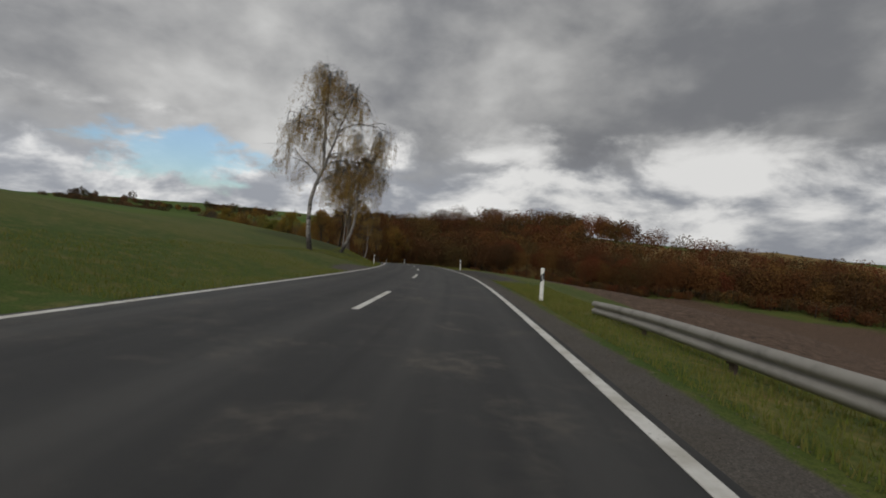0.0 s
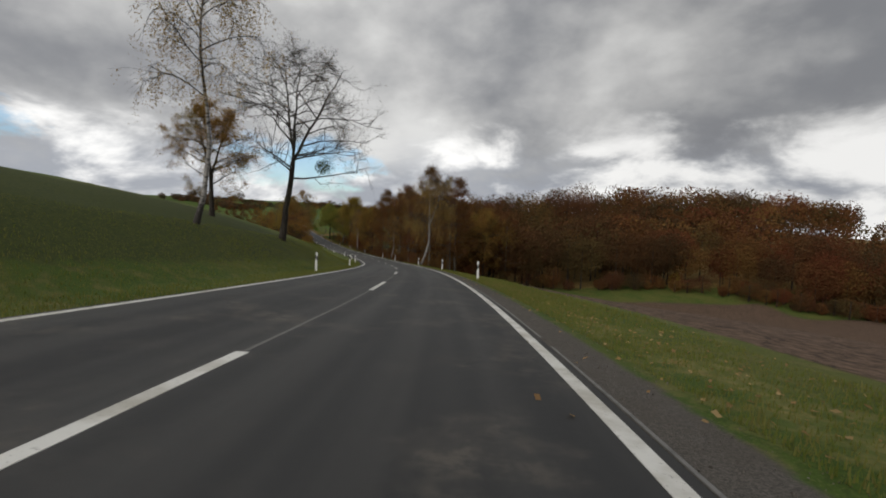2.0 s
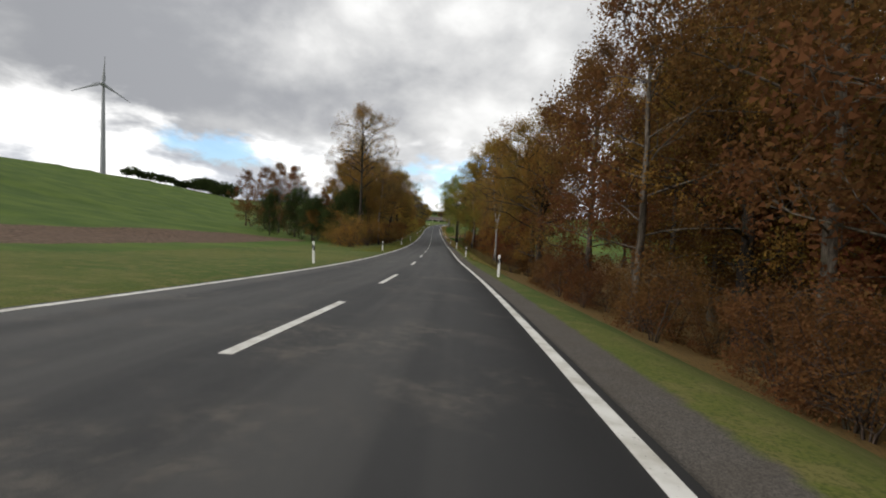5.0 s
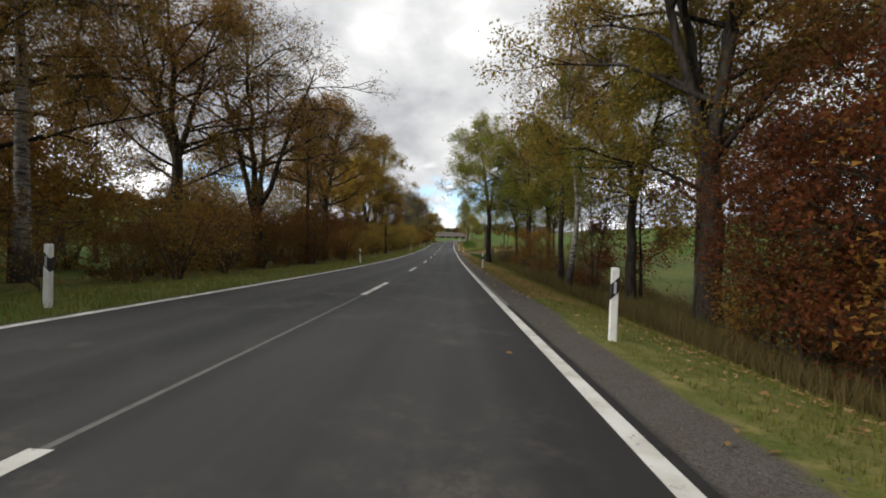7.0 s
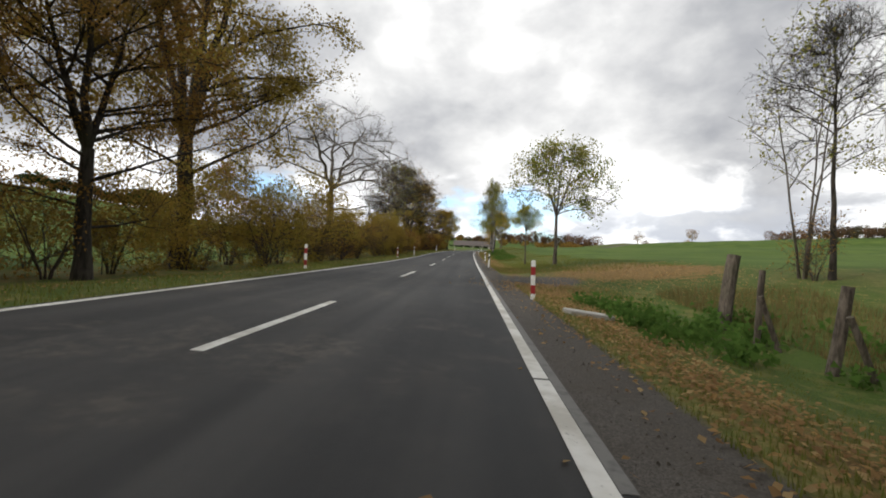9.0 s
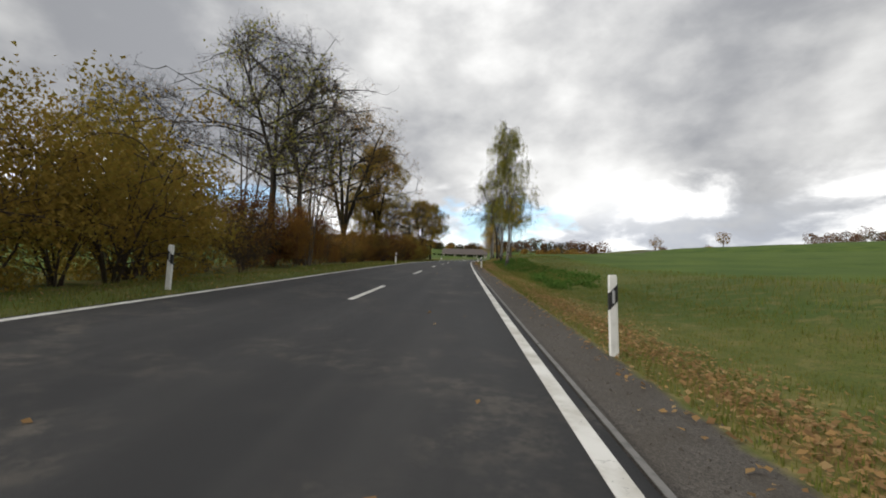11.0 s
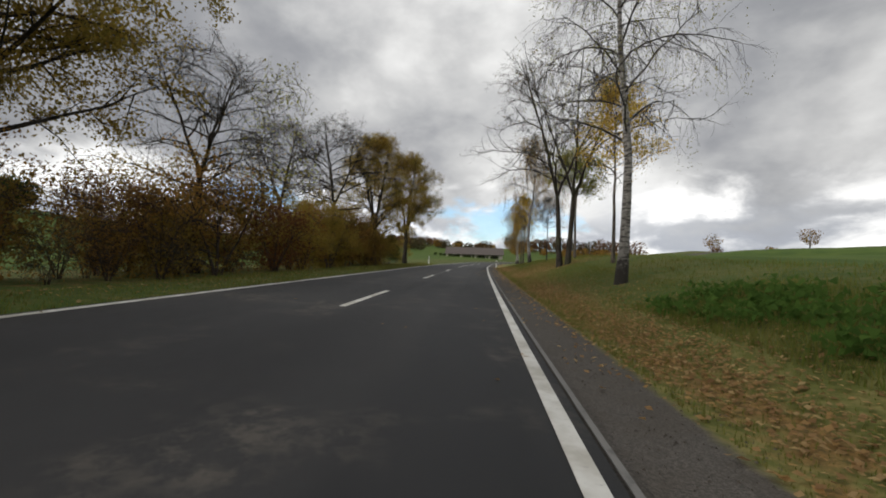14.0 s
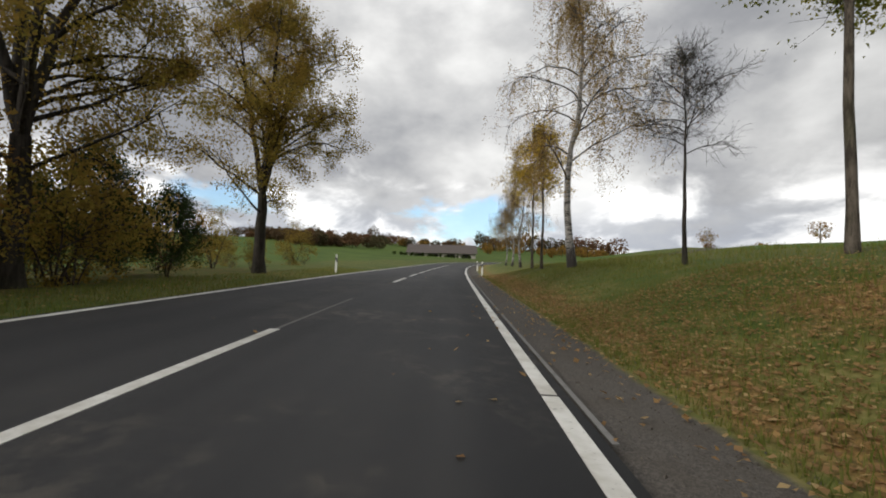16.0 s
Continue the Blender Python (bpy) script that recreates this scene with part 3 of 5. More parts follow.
def stand(s, n, turn=0.0, scale=1.0, sink=0.03, tilt=0.0, lean=0.0):
    """The pose of a thing that stands on the ground at (s, n), turned with the road."""
    return Matrix.Translation(at(s, n, -sink)) @ Matrix.Rotation(heading(s) + turn, 4, "Z") @ Matrix.Rotation(tilt, 4, "X") @ Matrix.Rotation(lean, 4, "Y") @ Matrix.Scale(scale, 4)


# ---- ground, road and markings ----
def gauss(x, mid, wide):
    return np.exp(-((x - mid) / wide) ** 2)


def step_on(x, a, b):
    return np.clip((x - a) / (b - a), 0, 1)


# where the wood across the valley begins
WOOD_S = [-240, 80, 109, 131, 150, 158, 164, 170]
WOOD_N = [186, 179, 168, 131, 104, 70, 32, 15]


def make_ground():
    ss = np.concatenate([np.arange(-240, -40, 10.0), np.arange(-40, 440, 1.5), np.arange(440, 560, 3.0), np.arange(560, 900.1, 20.0)])
    half = np.array([1.7, 3.3, 3.5, 3.8, 4.1, 4.5, 4.9, 5.4, 6.0, 6.6, 7.2, 7.8, 8.5, 9.3, 10.2, 11.2, 12.3, 13.6, 15, 17, 19.5, 22, 25, 29, 34, 40, 47, 55, 64, 75, 88, 102, 118, 140, 170, 205, 250, 310, 390, 500, 680, 950, 1400, 2300])
    ns = np.concatenate([-half[::-1], [0.0], half])
    me, s, n = strip_mesh("ground", ss, ns, lambda a, b: ground_z(a, b), GROUND)
    a = np.abs(n)
    right, left = n > 0, n < 0
    gravel = np.where(right, 1 - step_on(a, np.where(s < 225, 3.6, 3.85), np.where(s < 225, 4.2, 4.45)), 1 - step_on(a, 3.4, 3.6))
    # lay-by and field entrances of gravel and old asphalt
    entry = np.where(right, gauss(s, 17, 10) * (1 - step_on(a, 5.6, 7.2)), 0)
    entry = np.maximum(entry, np.where(right, 1.1 * gauss(s, 291.0, 2.9) * (1 - step_on(a, 5.4, 8.5)), 0))
    entry = np.maximum(entry, np.where(left, gauss(s, 12, 6) * (1 - step_on(a, 4.4, 5.6)), 0))
    gravel = np.maximum(gravel, np.clip(entry * 1.2, 0, 1))
    layby = np.where(right, np.clip(gauss(s, 17, 9) * 1.5, 0, 1) * step_on(a, 3.5, 4.0) * (1 - step_on(a, 5.6, 6.4)), 0)
    layby = np.maximum(layby, np.where(right, 0.9 * np.clip(gauss(s, 291.0, 3.0) * 1.5, 0, 1) * step_on(a, 3.5, 4.0) * (1 - step_on(a, 5.4, 6.0)), 0))
    litter = np.where(right, gauss(a, 4.8, 0.75) * step_on(s, 225, 250) * 0.58, 0)
    litter = np.maximum(litter, np.where(right, (0.30 + 0.35 * step_on(a, 5.4, 6.6)) * step_on(a, 3.9, 4.6) * step_on(s, 150, 170) * (1 - step_on(s, 226, 236)), 0))
    litter = np.maximum(litter, np.where(right, 0.72 * gauss(s, 398.5, 4.0) * gauss(a, 7.6, 1.7), 0))
    litter = np.maximum(litter, np.where(right, 1.0 * gauss(s, 293.5, 5.0) * gauss(a, 10.5, 4.8), 0))
    litter = np.maximum(litter, np.where(right, 0.35 * gauss(a, 4.8, 0.8) * (s < 120), 0))
    brim = np.interp(s, WOOD_S, WOOD_N)
    litter = np.maximum(litter, np.where(right, 0.8 * step_on(a, 7.0, 9.0) * (1 - step_on(a, 45, 60)) * step_on(s, 152, 162) * (1 - step_on(s, 224, 238)), 0))
    litter = np.maximum(litter, np.where(left, 0.42 * step_on(a, 5.0, 6.2) * (1 - step_on(a, 13, 17)) * step_on(s, 205, 222) * (1 - step_on(s, 415, 425)), 0))
    litter = np.maximum(litter, np.where(right, 0.6 * step_on(a - brim, 6, 14) * (s < 232), 0))
    plough = np.where(right, step_on(a, 7.3, 8.2) * (1 - step_on(a - brim, -12, -6)) * step_on(s, 22, 32) * (1 - step_on(s - 0.5 * np.clip(a - 8, 0, 40), 122, 130)), 0)
    plough = np.maximum(plough, np.where(right, step_on(a, 9.5, 11) * (1 - step_on(a - brim, -12, -6)) * (s < 30), 0))
    plough = np.maximum(plough, np.where(left, step_on(a, 17, 19) * (1 - step_on(a, 30, 34)) * step_on(s, 118, 150) * (1 - step_on(s, 215, 235)), 0))
    crop = np.where(left, step_on(a, 15, 30) * (1 - step_on(s, 900, 950)), 0)
    crop = np.where(left & (s > 110), np.maximum(crop, step_on(a, 12, 15)), crop)
    crop = np.maximum(crop, np.where(right, step_on(a, np.where(s < 292, 32, 12), np.where(s < 292, 38, 14)) * step_on(s, 232, 240), 0))
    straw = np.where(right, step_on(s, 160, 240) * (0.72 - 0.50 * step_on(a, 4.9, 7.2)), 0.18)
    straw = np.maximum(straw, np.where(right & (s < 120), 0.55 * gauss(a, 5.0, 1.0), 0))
    rough = np.where(left, step_on(a, 4.8, 6.0) * (1 - step_on(a, 15, 22)) * step_on(s, 20, 32) * (1 - step_on(s, 84, 98)), 0) * 0.7
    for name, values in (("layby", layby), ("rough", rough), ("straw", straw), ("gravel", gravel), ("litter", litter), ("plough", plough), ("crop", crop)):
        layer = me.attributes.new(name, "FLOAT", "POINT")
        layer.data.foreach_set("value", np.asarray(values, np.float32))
    tagged(new("ground", me), "green and brown autumn land with verges, fields and fallen leaves", "ground", kind="structure")


def make_road():
    ss = np.concatenate([np.arange(-200, -40, 10.0), np.arange(-40, 440, 1.0), np.arange(440, 544.1, 2.0)])
    ns = np.array([-3.27, -3.25, -2.2, -1.1, 0, 1.1, 2.2, 3.23, 3.25])
    me, s, n = strip_mesh("road", ss, ns, lambda a, b: np.interp(a, STEP, ROAD_Z) - CROSSFALL * b, ASPHALT)
    co = np.empty(len(me.vertices) * 3, np.float32)
    me.vertices.foreach_get("co", co)
    co = co.reshape(-1, 3)
    edge = (n < -3.26) | (n > 3.24)
    co[edge, 2] -= 0.16
    me.vertices.foreach_set("co", co.ravel())
    me.update()
    return tagged(new("road", me), "dark asphalt country road with two lanes and worn streaks", "road", kind="structure")


def marking(s0, s1, n, wide, name, parent, label=""):
    cuts = np.arange(s0, s1 + 1e-6, max((s1 - s0) / max(round((s1 - s0) / 2.0), 1), 0.5))
    verts, faces = [], []
    for s in cuts:
        for side, lift in ((-1, 0.0), (-1, 0.005), (1, 0.005), (1, 0.0)):
            verts.append(on_road(s, n + side * wide / 2, lift))
    for i in range(len(cuts) - 1):
        b = i * 4
        for j in range(3):
            faces.append((b + j, b + j + 1, b + j + 5, b + j + 4))
    faces += [(3, 2, 1, 0), tuple(len(verts) - 4 + j for j in range(4))]
    ob = part(name, mesh_of(name, verts, faces, PAINT), None, parent, label)
    return ob


def make_markings():
    lane = tagged(new("lane_marking"), "broken white centre line painted on the asphalt", "marking", kind="structure")
    first = -5.2
    for k in range(-3, 15):
        marking(first + 12 * k - 4, first + 12 * k, 0, 0.13, "dash", lane)
    for k in range(14, 26):
        marking(2.98 + 12 * k - 4, 2.98 + 12 * k, 0, 0.13, "dash", lane)
    for k in range(26, 34):
        marking(3.57 + 12 * k - 4, 3.57 + 12 * k, 0, 0.13, "dash", lane)
    for k in range(8):
        marking(411.0 + 6 * k, 415.0 + 6 * k, 0, 0.13, "dash", lane)
    for side, name in ((-1, "edge_marking_left"), (1, "edge_marking_right")):
        edge = tagged(new(name), "continuous white edge line with short breaks and worn edges", "marking", kind="structure")
        rng = random.Random(4 + side)
        s = -60.0
        while s < 515:
            e = s + rng.uniform(20, 32)
            marking(s, e, side * LANE, 0.135, "line", edge)
            s = e + 0.05


def make_edging():
    """The pale concrete ribbon along the road's right edge, and the pale joint along its middle."""
    edge = tagged(new("edge_strip"), "narrow worn concrete ribbon along the asphalt edge", "kerb", kind="structure")
    rng = random.Random(2)
    for first, last, n, wide in ((16.0, 132.0, 3.262, 0.030), (226.0, 301.0, 3.195, 0.085), (301.0, 470.0, 3.275, 0.045)):
        s = first
        while s < last:
            e = min(last, s + rng.uniform(3, 9))
            ob = marking(s, e, n, wide, "ribbon", edge)
            ob.data.materials[0] = RIBBON
            s = e + rng.choice((0.02, 0.05, 0.6))
    joint = tagged(new("centre_joint"), "pale worn joint between the two asphalt lanes", "joint", kind="structure")
    for a, b in ((46, 112), (196, 232), (386, 404)):
        ob = marking(a, b, 0.0, 0.05, "joint", joint)
        ob.data.materials[0] = JOINT
        ob.location.z = -0.003


make_ground()
ROAD = make_road()
make_markings()
make_edging()


# ---- trees ----
def unit(v):
    return v / max(np.linalg.norm(v), 1e-9)


def side_ways(d):
    """Two directions square to d."""
    a = np.array([0.0, 0, 1]) if abs(d[2]) < 0.9 else np.array([1.0, 0, 0])
    u = unit(np.cross(d, a))
    return u, np.cross(d, u)


class Growth:
    """Collects a tree's branches as tapered tubes, and the places where its leaves hang."""

    def __init__(self, seed):
        self.rng = np.random.default_rng(seed)
        self.verts, self.faces, self.thick, self.tips = [], [], [], []
        self.count = 0

    def tube(self, pts, radii, sides):
        """A tapered tube along the points."""
        base = self.count
        n = len(pts)
        ring = np.linspace(0, 2 * math.pi, sides, endpoint=False)
        for i in range(n):
            u, v = side_ways(unit(pts[min(i + 1, n - 1)] - pts[max(i - 1, 0)]))
            for a in ring:
                self.verts.append(pts[i] + (u * math.cos(a) + v * math.sin(a)) * radii[i])
                self.thick.append(radii[i])
            if i:
                for k in range(sides):
                    a, b = base + (i - 1) * sides + k, base + (i - 1) * sides + (k + 1) % sides
                    self.faces.append((a, b, b + sides, a + sides))
        self.count += n * sides

    def limb(self, p, d, length, r0, r1, segs, sides, wander=0.15, pull=0.0):
        """One branch; pull bends it up (above 0) or down. Returns its points and directions."""
        rng = self.rng
        pts, ways = [np.array(p, float)], [unit(np.array(d, float))]
        for _ in range(segs):
            w = ways[-1] + rng.normal(0, wander, 3) + np.array([0, 0, pull])
            w = unit(w)
            ways.append(w)
            pts.append(pts[-1] + w * length / segs)
        base = self.count
        for i, (q, w) in enumerate(zip(pts, ways)):
            r = r0 + (r1 - r0) * i / segs
            u, v = side_ways(w)
            for k in range(sides):
                a = 2 * math.pi * k / sides
                self.verts.append(q + (u * math.cos(a) + v * math.sin(a)) * r)
                self.thick.append(r)
            if i:
                for k in range(sides):
                    a, b = base + (i - 1) * sides + k, base + (i - 1) * sides + (k + 1) % sides
                    self.faces.append((a, b, b + sides, a + sides))
        self.count += (segs + 1) * sides
        return pts, ways


PROFILES = {     # the crown's half width at rising heights, as shares of its widest
    "dome": ((0, .08, .25, .45, .65, .82, .94, 1), (.50, .80, .98, 1.0, .90, .68, .40, .10)),
    "egg": ((0, .10, .30, .55, .75, .90, 1), (.45, .80, 1.0, .92, .68, .38, .06)),
    "tall": ((0, .12, .35, .60, .80, .93, 1), (.55, .85, 1.0, .86, .58, .30, .05)),
    "vase": ((0, .20, .45, .70, .88, 1), (.22, .55, .88, 1.0, .78, .25)),
    "umbrella": ((0, .18, .40, .65, .88, 1), (.45, .90, 1.0, .90, .58, .15)),
    "cone": ((0, .06, 1), (.75, 1.0, .04)),
}


def curve(a, b, c, n):
    """Points of a bow from a to c, drawn towards b."""
    t = np.linspace(0, 1, n)[:, None]
    return a * (1 - t) ** 2 + 2 * b * t * (1 - t) + c * t ** 2


def grow_tree(seed, height, clear, trunk, crown, limbs, start=(20, 60), shape="dome", crook=0.12, subs=8, twigs=6, stems=1, spread=0.2,
              fork=0.0, leaders=1, droop=0.0, sway=0.0, lift=(0.10, 0.30), plain=False, fine=0):
    """A tree whose limbs reach for the outline of its crown.
    clear: height share below the crown. start: how steeply limbs leave the stem, in degrees, at the crown's foot and top. fork, leaders: where and
    into how many stems the trunk divides. sway: a slow bend of the trunk. droop: hanging twigs. fine: twiglets on every twig. plain: fewer sides."""
    g = Growth(seed)
    rng = g.rng
    low = clear * height
    hs, ws = PROFILES[shape]

    def reach(z):
        return crown * float(np.interp((z - low) / (height - low), hs, ws))

    carriers = []
    ts, ls, bs = (5, 4, 3) if plain else (9, 6, 4)
    for stem in range(stems):
        turn = 2 * math.pi * stem / stems + rng.uniform(0, 1)
        foot = np.array([math.cos(turn), math.sin(turn), 0]) * (0.9 * trunk * (stems > 1))
        out = np.array([math.cos(turn), math.sin(turn), 0]) * spread * (stems > 1)
        r = trunk * (1 if stems == 1 else 0.7)
        top = height * (1.0 if stem == 0 else rng.uniform(0.78, 0.96))
        end = fork * height if leaders > 1 else top * 0.97
        swing = rng.uniform(0, 2 * math.pi)
        n = 6 if leaders > 1 else 11
        pts = []
        for i in range(n):
            u = i / (n - 1)
            z = u * end
            w = np.array([math.cos(swing), math.sin(swing), 0]) * sway * math.sin(2.2 * math.pi * z / height) * height * 0.05
            kink = rng.normal(0, 1, 3) * np.array([1, 1, 0]) * crook * 0.016 * height * (0 if i == 0 else 1)
            pts.append(foot + out * z + w + kink + np.array([0, 0, z - (0.35 if i == 0 else 0)]))
        pts = np.array(pts)
        last = 0.72 if leaders > 1 else 0.10
        radii = r * np.linspace(1.0, last, n)
        radii[0] *= 1.38
        g.tube(pts, radii, ts)
        if leaders > 1:
            for k in range(leaders):
                a = 2 * math.pi * k / leaders + rng.uniform(-0.4, 0.4)
                way = np.array([math.cos(a), math.sin(a), 0])
                z = height * rng.uniform(0.86, 0.99)
                goal = pts[-1] * np.array([1, 1, 0]) + way * reach(0.78 * height) * rng.uniform(0.35, 0.66) + np.array([0, 0, z])
                mid = pts[-1] + way * crown * 0.17 + np.array([0, 0, (z - end) * 0.45])
                lp = curve(pts[-1], mid, goal, 9)
                lp[1:-1] += rng.normal(0, 1, (7, 3)) * crook * 0.022 * height
                lr = r * np.linspace(rng.uniform(0.5, 0.62), 0.09, 9)
                g.tube(lp, lr, ts - 2 if plain else 7)
                carriers.append((lp, lr))
            if low < end * 0.72:
                carriers.append((pts, radii))
        else:
            carriers.append((pts, radii))
    spans = [max(0.2, c[0][-1][2] - max(low, c[0][0][2])) for c in carriers]
    total = sum(spans)
    for (cp, cr), span in zip(carriers, spans):
        z0 = max(low, cp[0][2])
        share = max(3, round(limbs * span / total))
        for k in range(share):
            z = z0 + (cp[-1][2] - z0) * ((k + rng.uniform(0.05, 0.95)) / share) ** 0.9
            i = int(np.clip(np.searchsorted(cp[:, 2], z) - 1, 0, len(cp) - 2))
            f = np.clip((z - cp[i][2]) / (cp[i + 1][2] - cp[i][2] + 1e-6), 0, 1)
            q = cp[i] + (cp[i + 1] - cp[i]) * f
            rq = cr[i] + (cr[i + 1] - cr[i]) * f
            u = (z - low) / (height - low)
            az = 2.4 * k + rng.uniform(-0.6, 0.6)
            if np.hypot(*q[:2]) > 0.35:
                az = math.atan2(q[1], q[0]) + 1.9 * math.sin(2.4 * k + 1.0) + rng.uniform(-0.3, 0.3)
            zt = min(height * 0.99, z + (height - low) * rng.uniform(*lift) * (1 - 0.5 * u))
            rad = reach(zt) * rng.uniform(0.72, 1.06)
            goal = np.array([math.cos(az) * rad, math.sin(az) * rad, zt])
            span_l = np.linalg.norm(goal - q)
            if span_l > crown * 1.3:
                goal = q + (goal - q) * crown * 1.3 / span_l
                span_l = crown * 1.3
            el = radians(start[0] + (start[1] - start[0]) * u + rng.uniform(-8, 8))
            flat = unit((goal - q) * np.array([1, 1, 0]) + 1e-6)
            lead = np.append(flat[:2] * math.cos(el), math.sin(el))
            lp = curve(q, q + lead * span_l * 0.5, goal, ls + 1)
            lp[1:] += rng.normal(0, 1, (ls, 3)) * crook * 0.30 * span_l / ls ** 0.5 * np.linspace(0.4, 1, ls)[:, None]
            lr = max(0.012, min(rq * 0.72, 0.010 + 0.0125 * span_l * (trunk / 0.3) ** 0.5))
            g.tube(lp, np.linspace(lr, min(lr, 0.012), ls + 1), 4 if plain else 5)
            for b in range(subs):
                m = 0.22 + 0.78 * (b + rng.uniform(0.1, 0.9)) / subs
                j = int(np.clip(m * ls, 0, ls - 1))
                bp = lp[j] + (lp[j + 1] - lp[j]) * min(m * ls - j, 1)
                along = unit(lp[j + 1] - lp[j])
                sw = unit(along * 0.75 + rng.normal(0, 0.62, 3) + np.array([0, 0, 0.15 - 0.5 * droop]))
                sl = span_l * rng.uniform(0.24, 0.44) * (1.2 - 0.55 * m) + 0.3
                br = min(lr * 0.6, 0.006 + 0.010 * sl)
                sp, sv = g.limb(bp, sw, sl, br, 0.005, bs - 1, 3 if plain else 4, crook * 1.1 + 0.05, 0.05 - droop * 0.16)
                for t in range(twigs):
                    tm = rng.uniform(0.15, 1.0) * (bs - 1)
                    tj = int(min(tm, bs - 2))
                    tp = sp[tj] + (sp[tj + 1] - sp[tj]) * (tm - tj)
                    tw = unit(sv[tj] * 0.7 + rng.normal(0, 0.7, 3) - np.array([0, 0, 1.2 * droop]))
                    tl = rng.uniform(0.35, 0.85) * (1 + droop * 1.5)
                    ep, ev = g.limb(tp, tw, tl, 0.0065, 0.0025, 1 if not droop else 2, 3, 0.1, -0.5 * droop)
                    g.tips.extend([ep[0] * 0.45 + ep[-1] * 0.55, ep[-1], ep[0] * 0.2 + ep[-1] * 0.8])
                    for _ in range(fine):
                        fp = ep[0] + (ep[-1] - ep[0]) * rng.uniform(0.2, 1)
                        g.limb(fp, unit(ev[0] * 0.8 + rng.normal(0, 0.6, 3)), rng.uniform(0.2, 0.5), 0.0045, 0.002, 1, 3, 0.05)
    return g


def leaf_cards(rng, centres, size, slim=0.62, folded=False):
    """Small leaves, one face each, at the given places; folded ones have four corners."""
    n = len(centres)
    a = rng.normal(size=(n, 3))
    a /= np.linalg.norm(a, axis=1)[:, None]
    b = rng.normal(size=(n, 3))
    b -= a * (a * b).sum(1)[:, None]
    b /= np.linalg.norm(b, axis=1)[:, None]
    k = size * rng.uniform(0.6, 1.25, n)[:, None]
    if folded:
        c = np.cross(a, b) * k * 0.14
        out = np.empty((n, 4, 3))
        out[:, 0], out[:, 1], out[:, 2], out[:, 3] = centres - a * k * 0.55, centres + b * k * 0.5 * slim + c, centres + a * k * 0.55, centres - b * k * 0.5 * slim + c
        return out.reshape(-1, 3)
    out = np.empty((n, 3, 3))
    out[:, 0] = centres - a * k * 0.5
    out[:, 1] = centres + a * k * 0.35 + b * k * 0.6 * slim
    out[:, 2] = centres + a * k * 0.5 - b * k * 0.6 * slim
    return out.reshape(-1, 3)


def leaf_places(g, count, scatter, hang=0.0, keep=None):
    rng = g.rng
    tips = np.array(g.tips)
    if keep is not None:
        tips = tips[keep(tips)]
    heart = tips[rng.random(len(tips)) < (0.24 if hang else 0.45)]
    pick = heart[rng.integers(0, len(heart), count)]
    off = rng.normal(0, scatter * 0.62, (count, 3))
    if hang:
        off *= 0.5
        off[:, 2] -= np.minimum(rng.exponential(hang * 0.7, count), hang * 1.6)
    return pick + off


def make_tree(name, label, g, bark, leaf, count, size, scatter=0.25, hang=0.0, category="tree", keep=None, folded=False):
    """A tree: an empty at its foot, its trunk with limbs, and its crown."""
    thing = tagged(new(name), label, category)
    me = mesh_of("trunk", g.verts, g.faces, bark, True)
    layer = me.attributes.new("low", "FLOAT", "POINT")
    z, t = np.array([v[2] for v in g.verts]), np.array(g.thick)
    low = np.clip(1.15 - z / 1.7, 0, 1)
    layer.data.foreach_set("value", np.where(t < 0.045, 1.0, low).astype(np.float32))
    part("trunk", me, None, thing, "")
    if count:
        places = leaf_places(g, count, scatter, hang, keep)
        part("crown", quads_mesh("crown", leaf_cards(g.rng, places, size, 0.62, folded), 4 if folded else 3, leaf), None, thing, "")
    return thing


PLANTED = {}


def plant(kind, s, n, scale=1.0, turn=0.0, lean=0.0, tilt=0.0):
    """Sets a tree of that kind at (s, n): the first is the one that was built, the others are copies."""
    ob = KINDS[kind]
    m = Matrix.Translation(at(s, n, -0.05)) @ Matrix.Rotation(tilt, 4, "X") @ Matrix.Rotation(lean, 4, "Y") @ Matrix.Rotation(turn, 4, "Z") @ Matrix.Scale(scale, 4)
    if kind not in PLANTED:
        PLANTED[kind] = ob
        ob.matrix_world = m
        return ob
    first = PLANTED[kind]
    keep = first.matrix_basis.copy()
    first.matrix_basis = Matrix()
    made = copy_thing(first, m)
    first.matrix_basis = keep
    return made


